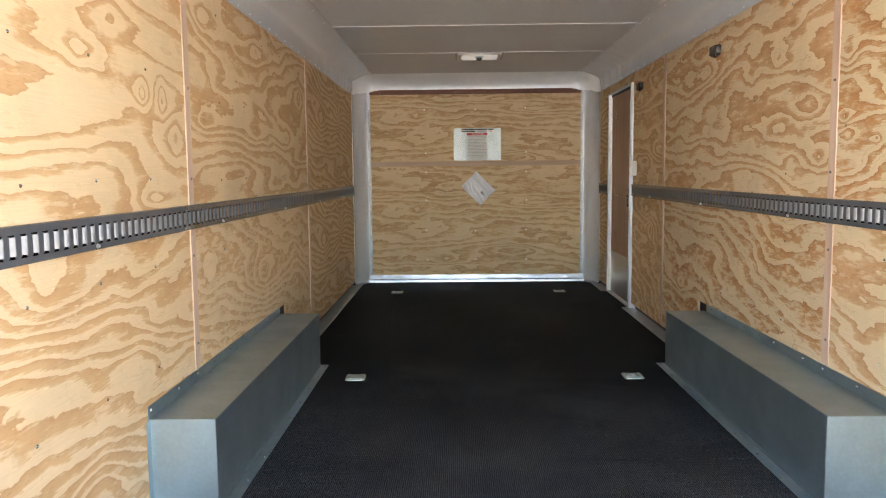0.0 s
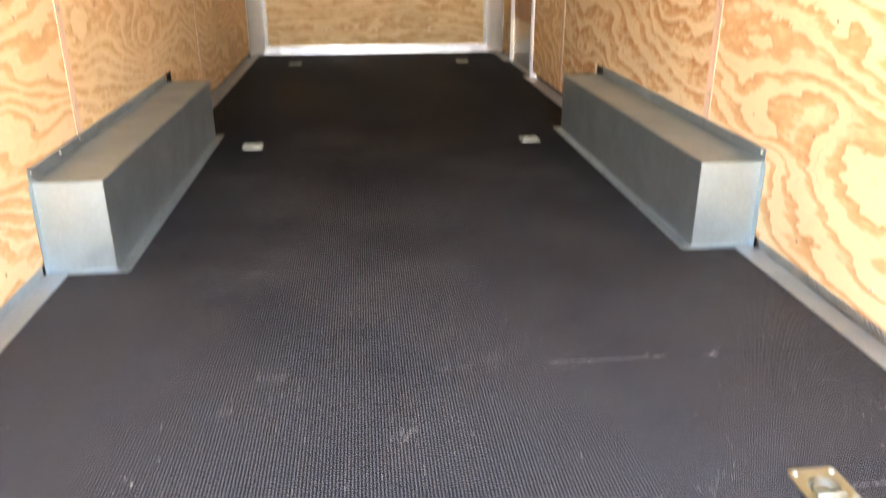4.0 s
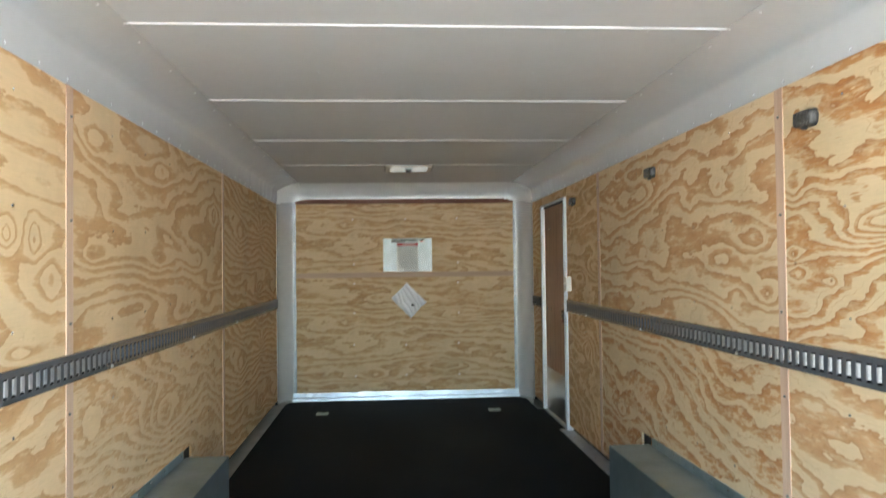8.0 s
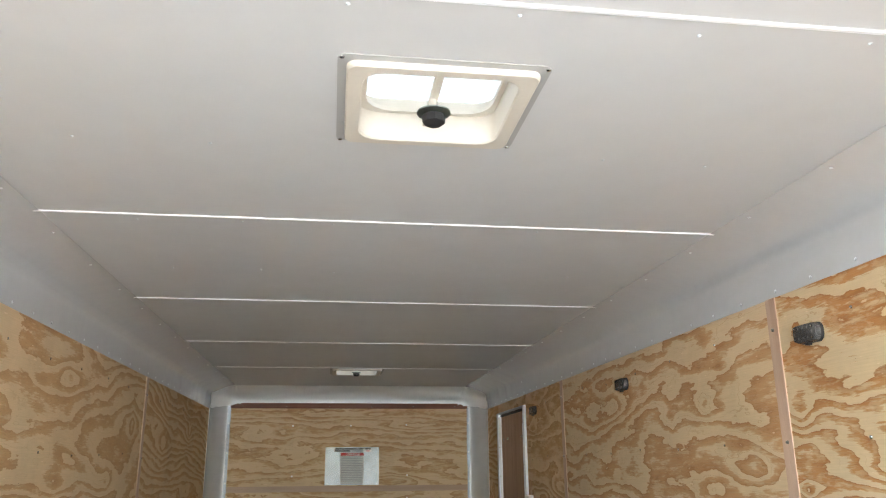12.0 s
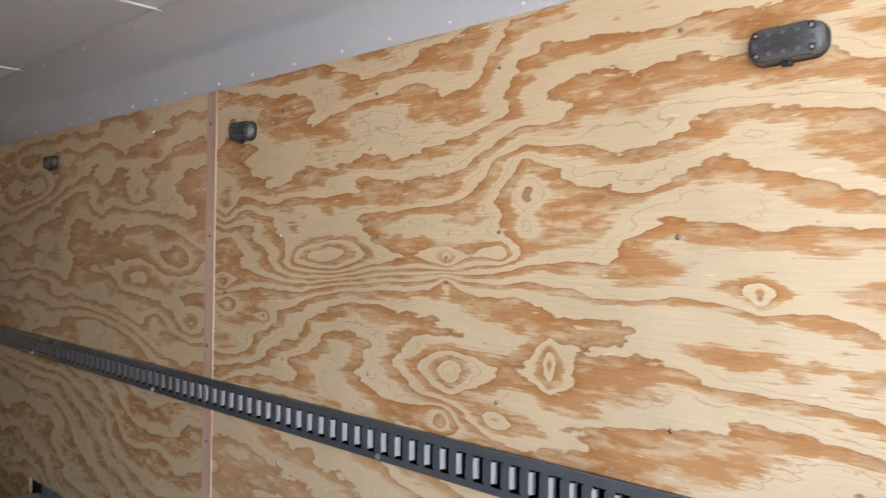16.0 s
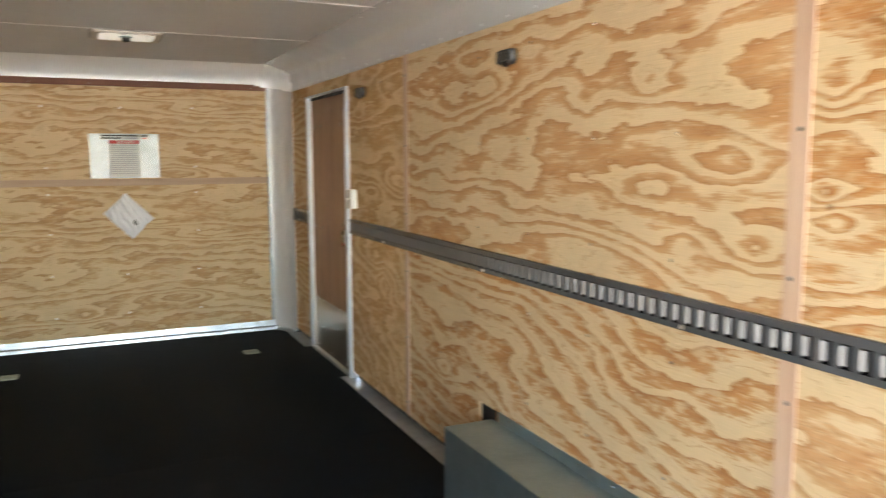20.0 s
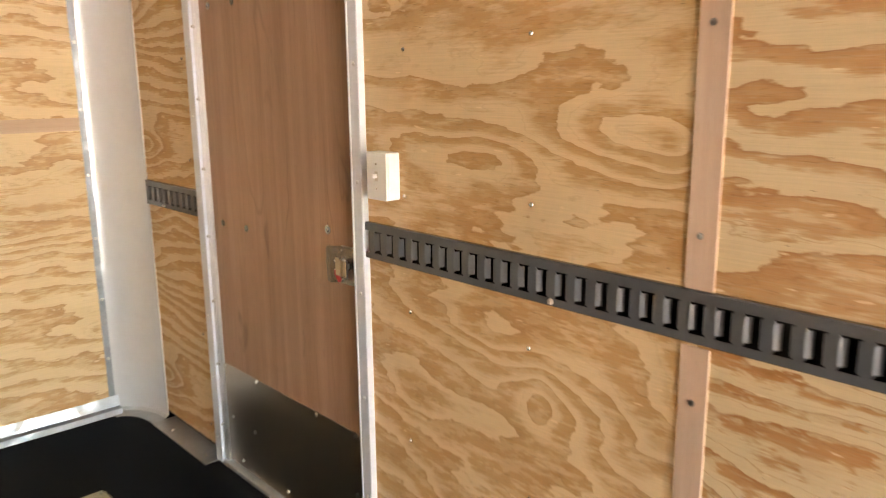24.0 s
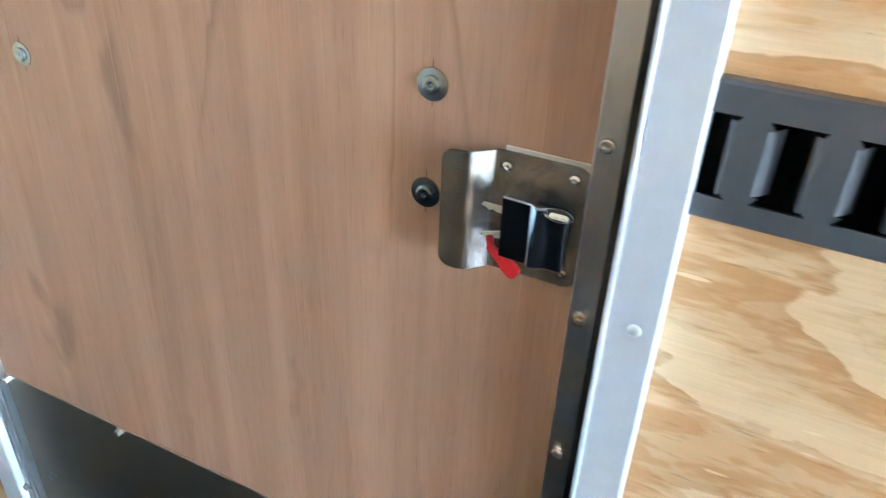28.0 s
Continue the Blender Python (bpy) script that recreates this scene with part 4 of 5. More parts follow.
def e_track(sx, y0, y1, label, rise=0.0, phase=5.719):
    """A slotted steel rail: a raised face with I-shaped slots whose edges fold back."""
    t = thing("e_track_rail", (sx * R, y0, TRACK_LO), label, "cargo rail", "slotted cargo rails")
    h, pitch, dep, half = TRACK_HI - TRACK_LO, 0.0493, 0.0128, 0.0120
    zc = (0.0, 0.0155, 0.0215, 0.0665, 0.0725, h)
    L = y1 - y0
    first = (phase - y0) % pitch
    mids = [first + i * pitch for i in range(int(L / pitch) + 1) if 0.016 < first + i * pitch < L - 0.016]
    m = Mesh()
    f = -sx * dep

    def face(a, b, c, d):
        m.quad((f, a, c), (f, b, c), (f, b, d), (f, a, d))

    def fold(y, s, za, zb):
        # the forward lip leans in gently, the rear one folds back steeply
        if s < 0:
            steps = ((0.0, -0.0050), (0.0002, -0.0042), (0.0008, -0.0034), (0.0020, -0.0022), (0.0038, -0.0004), (0.0060, 0.0016), (0.0116, 0.0052))
        else:
            steps = ((-0.0004, -0.0012), (-0.0007, 0.0), (0.0002, 0.0010), (0.0020, 0.0018), (0.0110, 0.0032))
        pts = [(f + sx * d, y + s * q) for d, q in steps]
        m.grid([[(x, q, z) for x, q in pts] for z in (za, zb)])
    prev_end = 0.0
    for o in mids:
        a, b, c, d = o - half - 0.0050, o - half, o + half, o + half + 0.0050
        face(prev_end, a, 0, h)
        prev_end = d
        face(a, d, 0, zc[1]), face(a, d, zc[4], h)
        face(a, b, zc[2], zc[3])
        fold(b, 1, zc[2] - 0.003, zc[3] + 0.003), fold(c, -1, zc[2], zc[3])
        # flared corners
        for y, q in ((a, b), (d, c)):
            for za, zb in ((zc[1], zc[2]), (zc[4], zc[3])):
                n = len(m.v)
                m.v += [(f, y, za), (f, q, zb), (f, y, zb)]
                m.f.append((n, n + 1, n + 2))
                m.quad((f, y, za), (f + sx * 0.0025, y, za), (f + sx * 0.0025, q, zb), (f, q, zb))
        for z in (zc[1], zc[4]):
            m.quad((f, a, z), (f + sx * 0.0025, a, z), (f + sx * 0.0025, d, z), (f, d, z))
    face(prev_end, L, 0, h)
    for y in (0.0, L):
        m.quad((f, y, 0), (0, y, 0), (0, y, h), (f, y, h))
    for z, s in ((0.0, 1), (h, -1)):
        m.quad((f, 0, z), (f, L, z), (f + sx * 0.003, L, z - s * 0.0022), (f + sx * 0.003, 0, z - s * 0.0022))
        m.quad((f + sx * 0.003, 0, z - s * 0.0022), (f + sx * 0.003, L, z - s * 0.0022), (0, L, z - s * 0.0022), (0, 0, z - s * 0.0022))
    me = m.done("rail")
    me.polygons.foreach_set("use_smooth", [True] * len(me.polygons))
    me.set_sharp_from_angle(angle=radians(40))
    put("rail", me, TRACK, t)
    # sheet added behind the slots, its near black is painted shade
    part("backing", Mesh().box((min(0, f * 0.08), 0.002, 0.004), (max(0, f * 0.08), L - 0.002, h - 0.004)), SLOT_SHADE, t, "near-black sheet with the slots' shade in its colour")
    for k in range(int(L / 1.2) + 1):
        n = min(range(len(mids)), key=lambda q: abs(mids[q] - 0.3 - 1.2 * k))
        fastener(HEX_ME, t, (f, mids[n] + pitch / 2, 0.0085), "-x" if sx > 0 else "x")
    t.matrix_basis = t.matrix_basis @ pose(0, 0, 0, math.degrees(rise))
    return t


e_track(-1, REAR + 0.03, 7.93, "long dark grey slotted steel rail on the plywood wall")
e_track(1, REAR + 0.03, 3.1785, "long dark grey slotted steel rail on the plywood wall")
e_track(1, 3.1795, DOOR[0] + 0.020, "long dark grey slotted steel rail ending at the door", 0.0033, 5.710)
e_track(1, DOOR[1] - 0.010, 7.93, "short dark grey slotted steel rail beyond the door")


def wheel_box(sx):
    """A folded sheet-steel box over the wheels, with flanges screwed to wall and floor."""
    y0, y1 = BOX_Y
    t = thing("wheel_well_box", (sx * R, (y0 + y1) / 2, 0.0), "long galvanized steel wheel box with screwed flanges", "wheel box", "wheel boxes")
    L = (y1 - y0) / 2
    s = -sx
    w, h = 0.224, 0.320

    def bx(a, b, c=0.0):
        lo = tuple(min(p, q) for p, q in zip(a, b))
        hi = tuple(max(p, q) for p, q in zip(a, b))
        return Mesh().box(lo, hi, c)
    body = part("body", bx((0, -L, 0.0), (s * w, L, h), 0.0025), GALV, t)
    top = part("wall_flange", bx((s * 0.0005, -L - 0.016, h - 0.001), (s * 0.0030, L - 0.05, h + 0.046), 0.0008), GALV, t)
    fl = part("floor_flange", bx((s * (w - 0.002), -L - 0.012, 0.0005), (s * (w + 0.045), L + 0.028, 0.0032), 0.0008), GALV, t)
    part("end_flange", bx((s * 0.0005, -L - 0.030, 0.006), (s * 0.0035, -L + 0.002, h - 0.002), 0.0008), GALV, t)
    part("end_flange", bx((s * 0.002, -L - 0.036, 0.0056), (s * (w + 0.044), -L + 0.003, 0.0080), 0.0008), GALV, t)
    for k in range(9):
        fastener(FLANGE_ME, top, (s * 0.0032, -L + 0.03 + (2 * L - 0.16) * k / 8 + random.gauss(0, 0.02), h + 0.030), "-x" if sx > 0 else "x")
        fastener(FLANGE_ME, fl, (s * (w + 0.030), -L + 0.01 + (2 * L - 0.02) * k / 8, 0.0034), "z")
    part("seam_lip", bx((s * (w - 0.001), -L + 0.004, 0.004), (s * (w + 0.0015), L, 0.016), 0.0005), GALV, t)
    return t


wheel_box(-1)
wheel_box(1)


def tie_down():
    """A recessed pan with a hinged ring, four bolts and a raised rim."""
    t = thing("tie_down_ring", (0, 0, 0), "recessed zinc tie-down ring let into the black floor", "tie-down ring", "floor tie-down rings")
    out = []
    for k in range(48):
        a = 2 * math.pi * (k + 0.5) / 48
        r = (abs(math.cos(a) / 0.0545) ** 9 + abs(math.sin(a) / 0.061) ** 9) ** (-1 / 9)
        out.append((r * math.cos(a), r * math.sin(a)))
    m = Mesh()

    def circ(r, z):
        return [(r * math.cos(math.atan2(y, x)), r * math.sin(math.atan2(y, x)), z) for x, y in out]
    rows = [[(x, y, 0.0004) for x, y in out], [(x * 0.985, y * 0.985, 0.0036) for x, y in out], circ(0.0350, 0.0040), circ(0.0325, 0.0026), circ(0.0305, -0.010), circ(0.023, -0.016), circ(0.003, -0.017)]
    m.grid([r + [r[0]] for r in rows])
    part("pan", m, ZINC, t, smooth=45)
    ring = Mesh()
    loops = []
    for k in range(25):
        a = math.pi * k / 24
        c = Vector((0.0262 * math.cos(a), -0.014 + 0.033 * math.sin(a), -0.003 + 0.002 * math.sin(a)))
        d = Vector((math.cos(a), math.sin(a), 0))
        loops.append([tuple(c + d * 0.0042 * math.cos(b) + Vector((0, 0, 0.0042 * math.sin(b)))) for b in np.linspace(0, 2 * math.pi, 9)])
    part("ring", ring.grid(loops), PALE_ZINC, t, "pale zinc ring", smooth=60)
    part("clamp_bar", Mesh().lathe([(0.0058, -0.031), (0.0062, -0.029), (0.0062, 0.029), (0.0058, 0.031)], "x", (0, -0.024, 0.002), 12), PALE_ZINC, t, smooth=40)
    for x in (-0.040, 0.040):
        for y in (-0.043, 0.043):
            part("bolt", Mesh().lathe([(0.0056, 0.0036), (0.0054, 0.0090), (0.0040, 0.0104), (0.0010, 0.0108)], "z", (x, y, 0), 12), ZINC_DULL, t, smooth=50)
    for y in (-0.052, 0.052):
        part("stamped_rib", Mesh().box((-0.022, y - 0.0025, 0.003), (0.022, y + 0.0025, 0.0046), 0.0008), ZINC, t)
    return t


ring0 = tie_down()
for k, (x, y) in enumerate(RINGS):
    m = pose(x, y, 0.0002, 0, 0, (0.8, 0.3, 1.5, 0.4, -1.0, 1.8)[k])
    if k == 0:
        ring0.matrix_basis = m
    else:
        copy_thing(ring0, m)


def dome_light():
    """An oval lamp with a smoked prismatic lens, four screws and a switch nub."""
    t = thing("dome_light", (0, 0, 0), "unlit oval lamp with smoked clear lens on plywood", "wall lamp", "wall lamps")
    o = rounded(0.122, 0.058, 0.024, 7)

    def ringpts(s, x, q=0.0):
        return [(-x, u * s + (q if u > 0 else -q), v * s) for u, v in o]
    base = Mesh()
    base.grid([r + [r[0]] for r in (ringpts(1.0, 0.0), ringpts(1.0, 0.007), ringpts(0.97, 0.009), ringpts(0.5, 0.009))])
    part("base", base, BLACK, t, "black plastic base", smooth=40)
    lens = Mesh()
    lens.grid([r + [r[0]] for r in (ringpts(0.965, 0.009), ringpts(0.95, 0.019), ringpts(0.91, 0.025), ringpts(0.85, 0.0275), ringpts(0.5, 0.029), ringpts(0.02, 0.0295))])
    ln = part("lens", lens, LENS, t, smooth=50)
    for row, us in ((0.014, (-0.022, 0.0, 0.022)), (0.0, (-0.044, -0.022, 0.0, 0.022, 0.044)), (-0.014, (-0.022, 0.0, 0.022))):
        for u in us:
            part("led", Mesh().lathe([(0.0046, 0.0), (0.0040, 0.0004), (0.001, 0.0006)], "x", (0, 0, 0), 8), LED, ln).matrix_basis = pose(-0.0286, u, row, 0, 0, 180)
    for u in (-0.042, 0.042):
        for v in (-0.0165, 0.0165):
            sc = part("screw", Mesh().lathe([(0.0066, 0.0), (0.0064, 0.0030), (0.0050, 0.0032), (0.0044, 0.0010)], "x", seg=14), BLACK, t, "dark recessed screw", smooth=40)
            sc.matrix_basis = pose(-0.0265, u, v, 0, 0, 180)
            part("screw_head", Mesh().lathe([(0.0034, 0.0), (0.0030, 0.0030), (0.0012, 0.0036)], "x", seg=10), SCREW, sc, smooth=40)
    part("switch_nub", Mesh().box((-0.022, -0.008, -0.036), (-0.006, 0.008, -0.027), 0.002), BLACK, t)
    return t


lamp0 = dome_light()
for k, (y, z) in enumerate(((1.400, 1.768), (2.972, 1.780), (4.515, 1.790), (6.250, 1.790))):
    m = pose(R, y, z, (-2.0, 1.5, 0.0, -1.0)[k])
    if k == 0:
        lamp0.matrix_basis = m
    else:
        copy_thing(lamp0, m)


def roof_vent():
    """A square ivory vent frame with a well, a translucent lid and a crank in its middle."""
    t = thing("roof_vent", (0, 0, 0), "square ivory roof vent with translucent white lid", "roof vent", "roof vents")
    a = rounded(0.406, 0.384, 0.018, 4)
    b = rounded(0.306, 0.296, 0.045, 4)
    m = Mesh()

    def ringz(o, z, s=1.0):
        return [(x * s, y * s, z) for x, y in o]
    a2 = rounded(0.372, 0.350, 0.022, 4)
    m.grid([r + [r[0]] for r in (ringz(a, -0.001), ringz(a, -0.003), ringz(a2, -0.004))])
    part("flange", m, FLANGE, t, "thin grey flange", smooth=35)
    m = Mesh()
    m.grid([r + [r[0]] for r in (ringz(a2, -0.001), ringz(a2, -0.012), ringz(a2, -0.016, 0.985), ringz(b, -0.016, 1.02), ringz(b, -0.012), ringz(b, 0.085))])
    part("frame", m, CREAM, t, smooth=35)
    c = rounded(0.282, 0.272, 0.060, 4)
    m = Mesh()
    m.grid([r + [r[0]] for r in (ringz(b, 0.050), ringz(c, 0.050), ringz(c, 0.060), ringz(b, 0.060))])
    part("inner_rim", m, CREAM, t, smooth=35)
    m = Mesh()
    lid = rounded(0.40, 0.40, 0.05, 4)
    m.grid([r + [r[0]] for r in (ringz(lid, 0.066), ringz(lid, 0.096), ringz(lid, 0.112, 0.86), ringz(lid, 0.118, 0.4), ringz(lid, 0.119, 0.01))])
    part("lid", m, VENT, t, "translucent white lid", smooth=60)
    part("crossbar", Mesh().box((-0.009, -0.148, 0.020), (0.009, 0.148, 0.030), 0.002), CREAM, t)
    part("crank_hub", Mesh().lathe([(0.020, -0.002), (0.036, -0.008), (0.036, -0.011), (0.022, -0.016)], "z", (0, 0.016, 0), 20), PALE_ZINC, t, "pale metal hub disc", smooth=30)
    part("crank_stem", Mesh().lathe([(0.009, 0.026), (0.009, -0.003)], "z", (0, 0.016, 0), 12), CREAM, t, smooth=40)
    part("crank_knob", Mesh().lathe([(0.020, -0.012), (0.025, -0.017), (0.024, -0.032), (0.015, -0.038)], "z", (0, 0.016, 0), 8), BLACK, t, "black crank knob", smooth=40)
    for x in (-0.195, 0.195):
        for y in (-0.183, 0.183):
            part("screw", Mesh().lathe([(0.0050, -0.0035), (0.0045, -0.0060), (0.0015, -0.0068)], "z", (x, y, 0), 10), SCREW, t, smooth=50)
    return t


vent0 = roof_vent()
vent0.matrix_basis = pose(VENTS[0][0], VENTS[0][1], CEIL)
copy_thing(vent0, pose(VENTS[1][0], VENTS[1][1], CEIL))

# ---- side door ----
door = put("door_1", None, None, None, pose(R, DOOR[0], 0.0), "closed brown lauan side door in an aluminium frame", category="door", kind="structure")
W = DOOR[1] - DOOR[0]
part("door_leaf", Mesh().box((0.010, 0.064, 0.020), (0.050, W - 0.066, DOOR[2] - 0.030)), LAUAN, door, "brown lauan door panel")


def jamb(name, y0, y1, x0, x1, mat, z0, z1, c=0.0015, label=""):
    return part(name, Mesh().box((x0, y0, z0), (x1, y1, z1), c), mat, door, label)


# latch-side jamb: white face strip, black seal, aluminium leaf edge
jl = jamb("jamb", -0.004, 0.034, -0.020, 0.030, JAMB, 0.004, DOOR[2], 0.002, "white metal door jamb")
jamb("jamb_bead", 0.0335, 0.0375, -0.0225, 0.010, JAMB, 0.075, 1.720, 0.001, "white bead strip")
jamb("seal", 0.036, 0.047, -0.004, 0.030, BLACK, 0.010, DOOR[2] - 0.02, 0.002, "black rubber seal")
le = jamb("leaf_edge", 0.046, 0.068, -0.0015, 0.030, ALU, 0.015, DOOR[2] - 0.03, 0.001, "brushed aluminium leaf edge")
for k in range(7):
    fastener(RIVET_ME, jl, (-0.020, 0.013, 0.838 + 0.295 * (k - 2)), "-x", "rivet")
    z = 0.821 + 0.148 * (k - 1) if k < 4 else 1.2 + 0.19 * (k - 4)
    part("collar_nut", Mesh().lathe([(0.0054, 0.0), (0.0054, 0.0048), (0.0043, 0.0052), (0.0036, 0.0030), (0.0032, 0.0010)], "x", seg=14), SCREW, le, smooth=40).matrix_basis = pose(-0.0015, 0.0585, z, 0, 0, 180)
# hinge-side jamb
jh = jamb("jamb", W - 0.046, W + 0.002, -0.018, 0.030, JAMB, 0.004, DOOR[2], 0.002, "white metal door jamb")
for k in range(3):
    jamb("leaf_edge", W - 0.0665 + 0.0065 * k, W - 0.0615 + 0.0065 * k, -0.002 - 0.003 * k, 0.012, ALU, 0.015, DOOR[2] - 0.03, 0.0012, "ribbed aluminium hinge edge")
for k in range(8):
    fastener(RIVET_ME, jh, (-0.018, W - 0.020, 0.10 + 0.235 * k), "-x", "rivet")
    fastener(HEX_ME, jh, (-0.006, W - 0.052, 0.16 + 0.235 * k), "-x")
jamb("jamb_top", 0.034, W - 0.046, -0.018, 0.030, JAMB, DOOR[2] - 0.014, DOOR[2], 0.0015, "white metal head jamb")
jamb("seal", 0.045, W - 0.060, 0.004, 0.030, BLACK, DOOR[2] - 0.034, DOOR[2] - 0.013, 0.001, "black rubber seal")
sill = jamb("sill", 0.034, W - 0.044, -0.016, 0.060, ALU_DULL, -0.002, 0.016, 0.003, "dusty aluminium door sill")
for k in range(4):
    fastener(RIVET_ME, sill, (-0.016, 0.12 + 0.23 * k, 0.008), "-x", "rivet")
kp = part("kick_plate", Mesh().box((0.0078, 0.068, 0.022), (0.0096, W - 0.068, 0.400), 0.0005), KICK, door, "shiny brownish aluminium kick plate")
for y, z in ((0.667, 0.392), (0.300, 0.392), (0.10, 0.392), (0.892, 0.390), (0.855, 0.203), (0.698, 0.196), (0.10, 0.205), (0.16, 0.05), (0.5, 0.05), (0.80, 0.05)):
    fastener(HEX_ME, kp, (0.0078, y, z), "-x")
WASHER = Mesh().lathe([(0.0135, 0.0), (0.0132, 0.0016), (0.0078, 0.0020), (0.0074, 0.0042), (0.0058, 0.0050), (0.0020, 0.0044), (0.0014, 0.0030)], "x", seg=20).done("washer_screw", 40)
WASHER.materials.append(plain("blue_zinc_washer", (0.36, 0.43, 0.47), 0.22, 1.0))
SPLIT = plain("dark_wood_split", (0.20, 0.11, 0.07), 0.8)
for y, z in ((0.201, 0.981), (0.204, 0.888), (0.672, 0.921), (0.833, 0.920), (0.202, 1.63), (0.672, 1.63), (0.833, 1.63)):
    s = 1.0 if y < 0.5 else 0.92
    put("washer_screw", WASHER, None, door, pose(0.010, y, z, random.uniform(0, 90), 0, 180) @ Matrix.Diagonal((s, s, s, 1)))
    part("split", Mesh().prism([(-0.0004, -0.017), (0.0003, -0.019), (0.0012, 0.0), (0.0003, 0.021), (-0.0003, 0.019), (-0.0010, 0.0)], 0.0096, 0.0101), SPLIT, door, at=(0, y, z))


def latch():
    """A bent chrome plate with a paddle handle, a keyed lock on a tie and a red tag."""
    t = thing("door_latch", (R + 0.010, 6.628, 0.893), "bent textured chrome latch plate with black paddle and keys", "door latch")
    # plate: flat by the edge, bent outward beyond the crease
    prof = [(0.0, -0.0040), (-0.016, -0.0041), (-0.0195, -0.0052), (-0.0225, -0.0082), (-0.0265, -0.0125), (-0.0305, -0.0168), (-0.034, -0.0200), (-0.037, -0.0217), (-0.041, -0.0224)]
    ends = (0.0545, -0.057)
    rad, half_h = 0.0105, 0.0520
    for step in (0.0, 0.0008, 0.0022, 0.0042, 0.0070, 0.0105):
        prof += [(ends[0] - step, -0.0040), (ends[1] + step, -0.0226)]
    m = Mesh()
    rows = []
    for y, x in sorted(prof):
        d = max(0.0, rad - min(ends[0] - y, y - ends[1]))
        k = half_h - (rad - math.sqrt(max(0.0, rad * rad - d * d)))
        rows.append([(x, -y, -k - 0.002), (x, -y, -0.030), (x, -y, 0.0), (x, -y, 0.030), (x, -y, k - 0.002)])
    m.grid(rows)
    m.grid([[(x + 0.0022, y, z) for x, y, z in r] for r in rows])
    for j in (0, 4):
        m.grid([[r[j], (r[j][0] + 0.0022, r[j][1], r[j][2])] for r in rows])
    for r in (rows[0], rows[-1]):
        m.grid([r, [(x + 0.0022, y, z) for x, y, z in r]])
    plate = part("plate", m, CHROME, t, smooth=50)
    part("spacer", Mesh().box((-0.0015, -0.052, -0.050), (0.0, 0.014, 0.0535), 0.0005), CREAM, t, "pale backing shim")
    part("lock_boss", Mesh().lathe([(0.021, -0.0002), (0.016, 0.0002), (0.011, 0.0008), (0.006, 0.0012), (0.001, 0.0013)], "x", seg=24), CHROME, t, smooth=80).matrix_basis = pose(-0.0040, -0.030, 0.024, 0, 0, 180)
    # paddle: one leaf with a soft upright rib, its outer part cut down at the top
    pm = Mesh()
    sec = [(0.0020, -0.0305), (0.0010, -0.0325), (-0.021, -0.0335), (-0.0240, -0.0362), (-0.0272, -0.0376), (-0.0304, -0.0362), (-0.034, -0.0335), (-0.0475, -0.0330), (-0.0488, -0.0318)]

    def leaf(pts, z0, z1, t):
        rows = [[(x + d, y, z) for y, x in pts] for z, d in ((z0, t), (z0, 0.0012), (z0 + 0.0012, 0.0), (z1 - 0.0012, 0.0), (z1, 0.0012), (z1, t))]
        pm.grid(rows)
        for q in (0, -1):
            pm.grid([[rows[0][q], rows[1][q]], [rows[5][q], rows[4][q]]])
    leaf(sec[:7], -0.0245, 0.0275, 0.0050)
    leaf(sec[6:], -0.0240, 0.0220, 0.0050)
    part("paddle", pm, MIRROR, t, "polished dark chrome paddle", smooth=35)
    part("paddle_stem", Mesh().box((-0.030, -0.040, -0.006), (-0.004, -0.016, 0.014), 0.002), MIRROR, t)
    part("paddle_back", Mesh().box((-0.0292, -0.046, -0.022), (-0.0282, -0.001, 0.020), 0.0004), BLACK, t)
    tie = Mesh()
    loops = []
    for k in range(21):
        a = 2 * math.pi * k / 20
        c = Vector((-0.0355, -0.0430 + 0.0105 * math.cos(a), 0.0250 + 0.0052 * math.sin(a)))
        d = Vector((0, math.cos(a), math.sin(a)))
        loops.append([tuple(c + d * 0.0006 * math.cos(q) + Vector((0.0007 * math.sin(q), 0, 0))) for q in np.linspace(0, 2 * math.pi, 7)])
    part("wire_loop", tie.grid(loops), SCREW, t, "thin wire loop", smooth=60)
    part("tie_head", Mesh().box((-0.0370, -0.0500, 0.0218), (-0.0335, -0.0365, 0.0262), 0.0012), BRASS, t, "brass clip")
    for z, ang in ((0.010, 2), (-0.010, -16)):
        key = Mesh()
        key.prism([(0.0, -0.003), (0.010, -0.0028), (0.012, -0.0012), (0.015, -0.0030), (0.018, -0.0010), (0.022, 0.0), (0.020, 0.0024), (0.0, 0.0030)], -0.0008, 0.0008)
        part("key", key, BRASS, t, "nickel key", smooth=20).matrix_basis = pose(-0.022, 0.000, z, ang)
    tag = Mesh().prism([(-0.0026, 0.004), (-0.0034, -0.008), (-0.0060, -0.019), (-0.0056, -0.026), (-0.0030, -0.0285), (0.0030, -0.0285), (0.0056, -0.026), (0.0060, -0.019), (0.0034, -0.008), (0.0026, 0.004)], -0.0022, 0.0022)
    part("tag", tag, RED, t, "red plastic key tag").matrix_basis = pose(-0.026, 0.009, -0.0235, -54, 6, 0)
    part("tag_loop", Mesh().box((-0.002, -0.003, -0.004), (0.002, 0.003, 0.010), 0.001), RED, t).matrix_basis = pose(-0.025, 0.0105, -0.0225, -10)
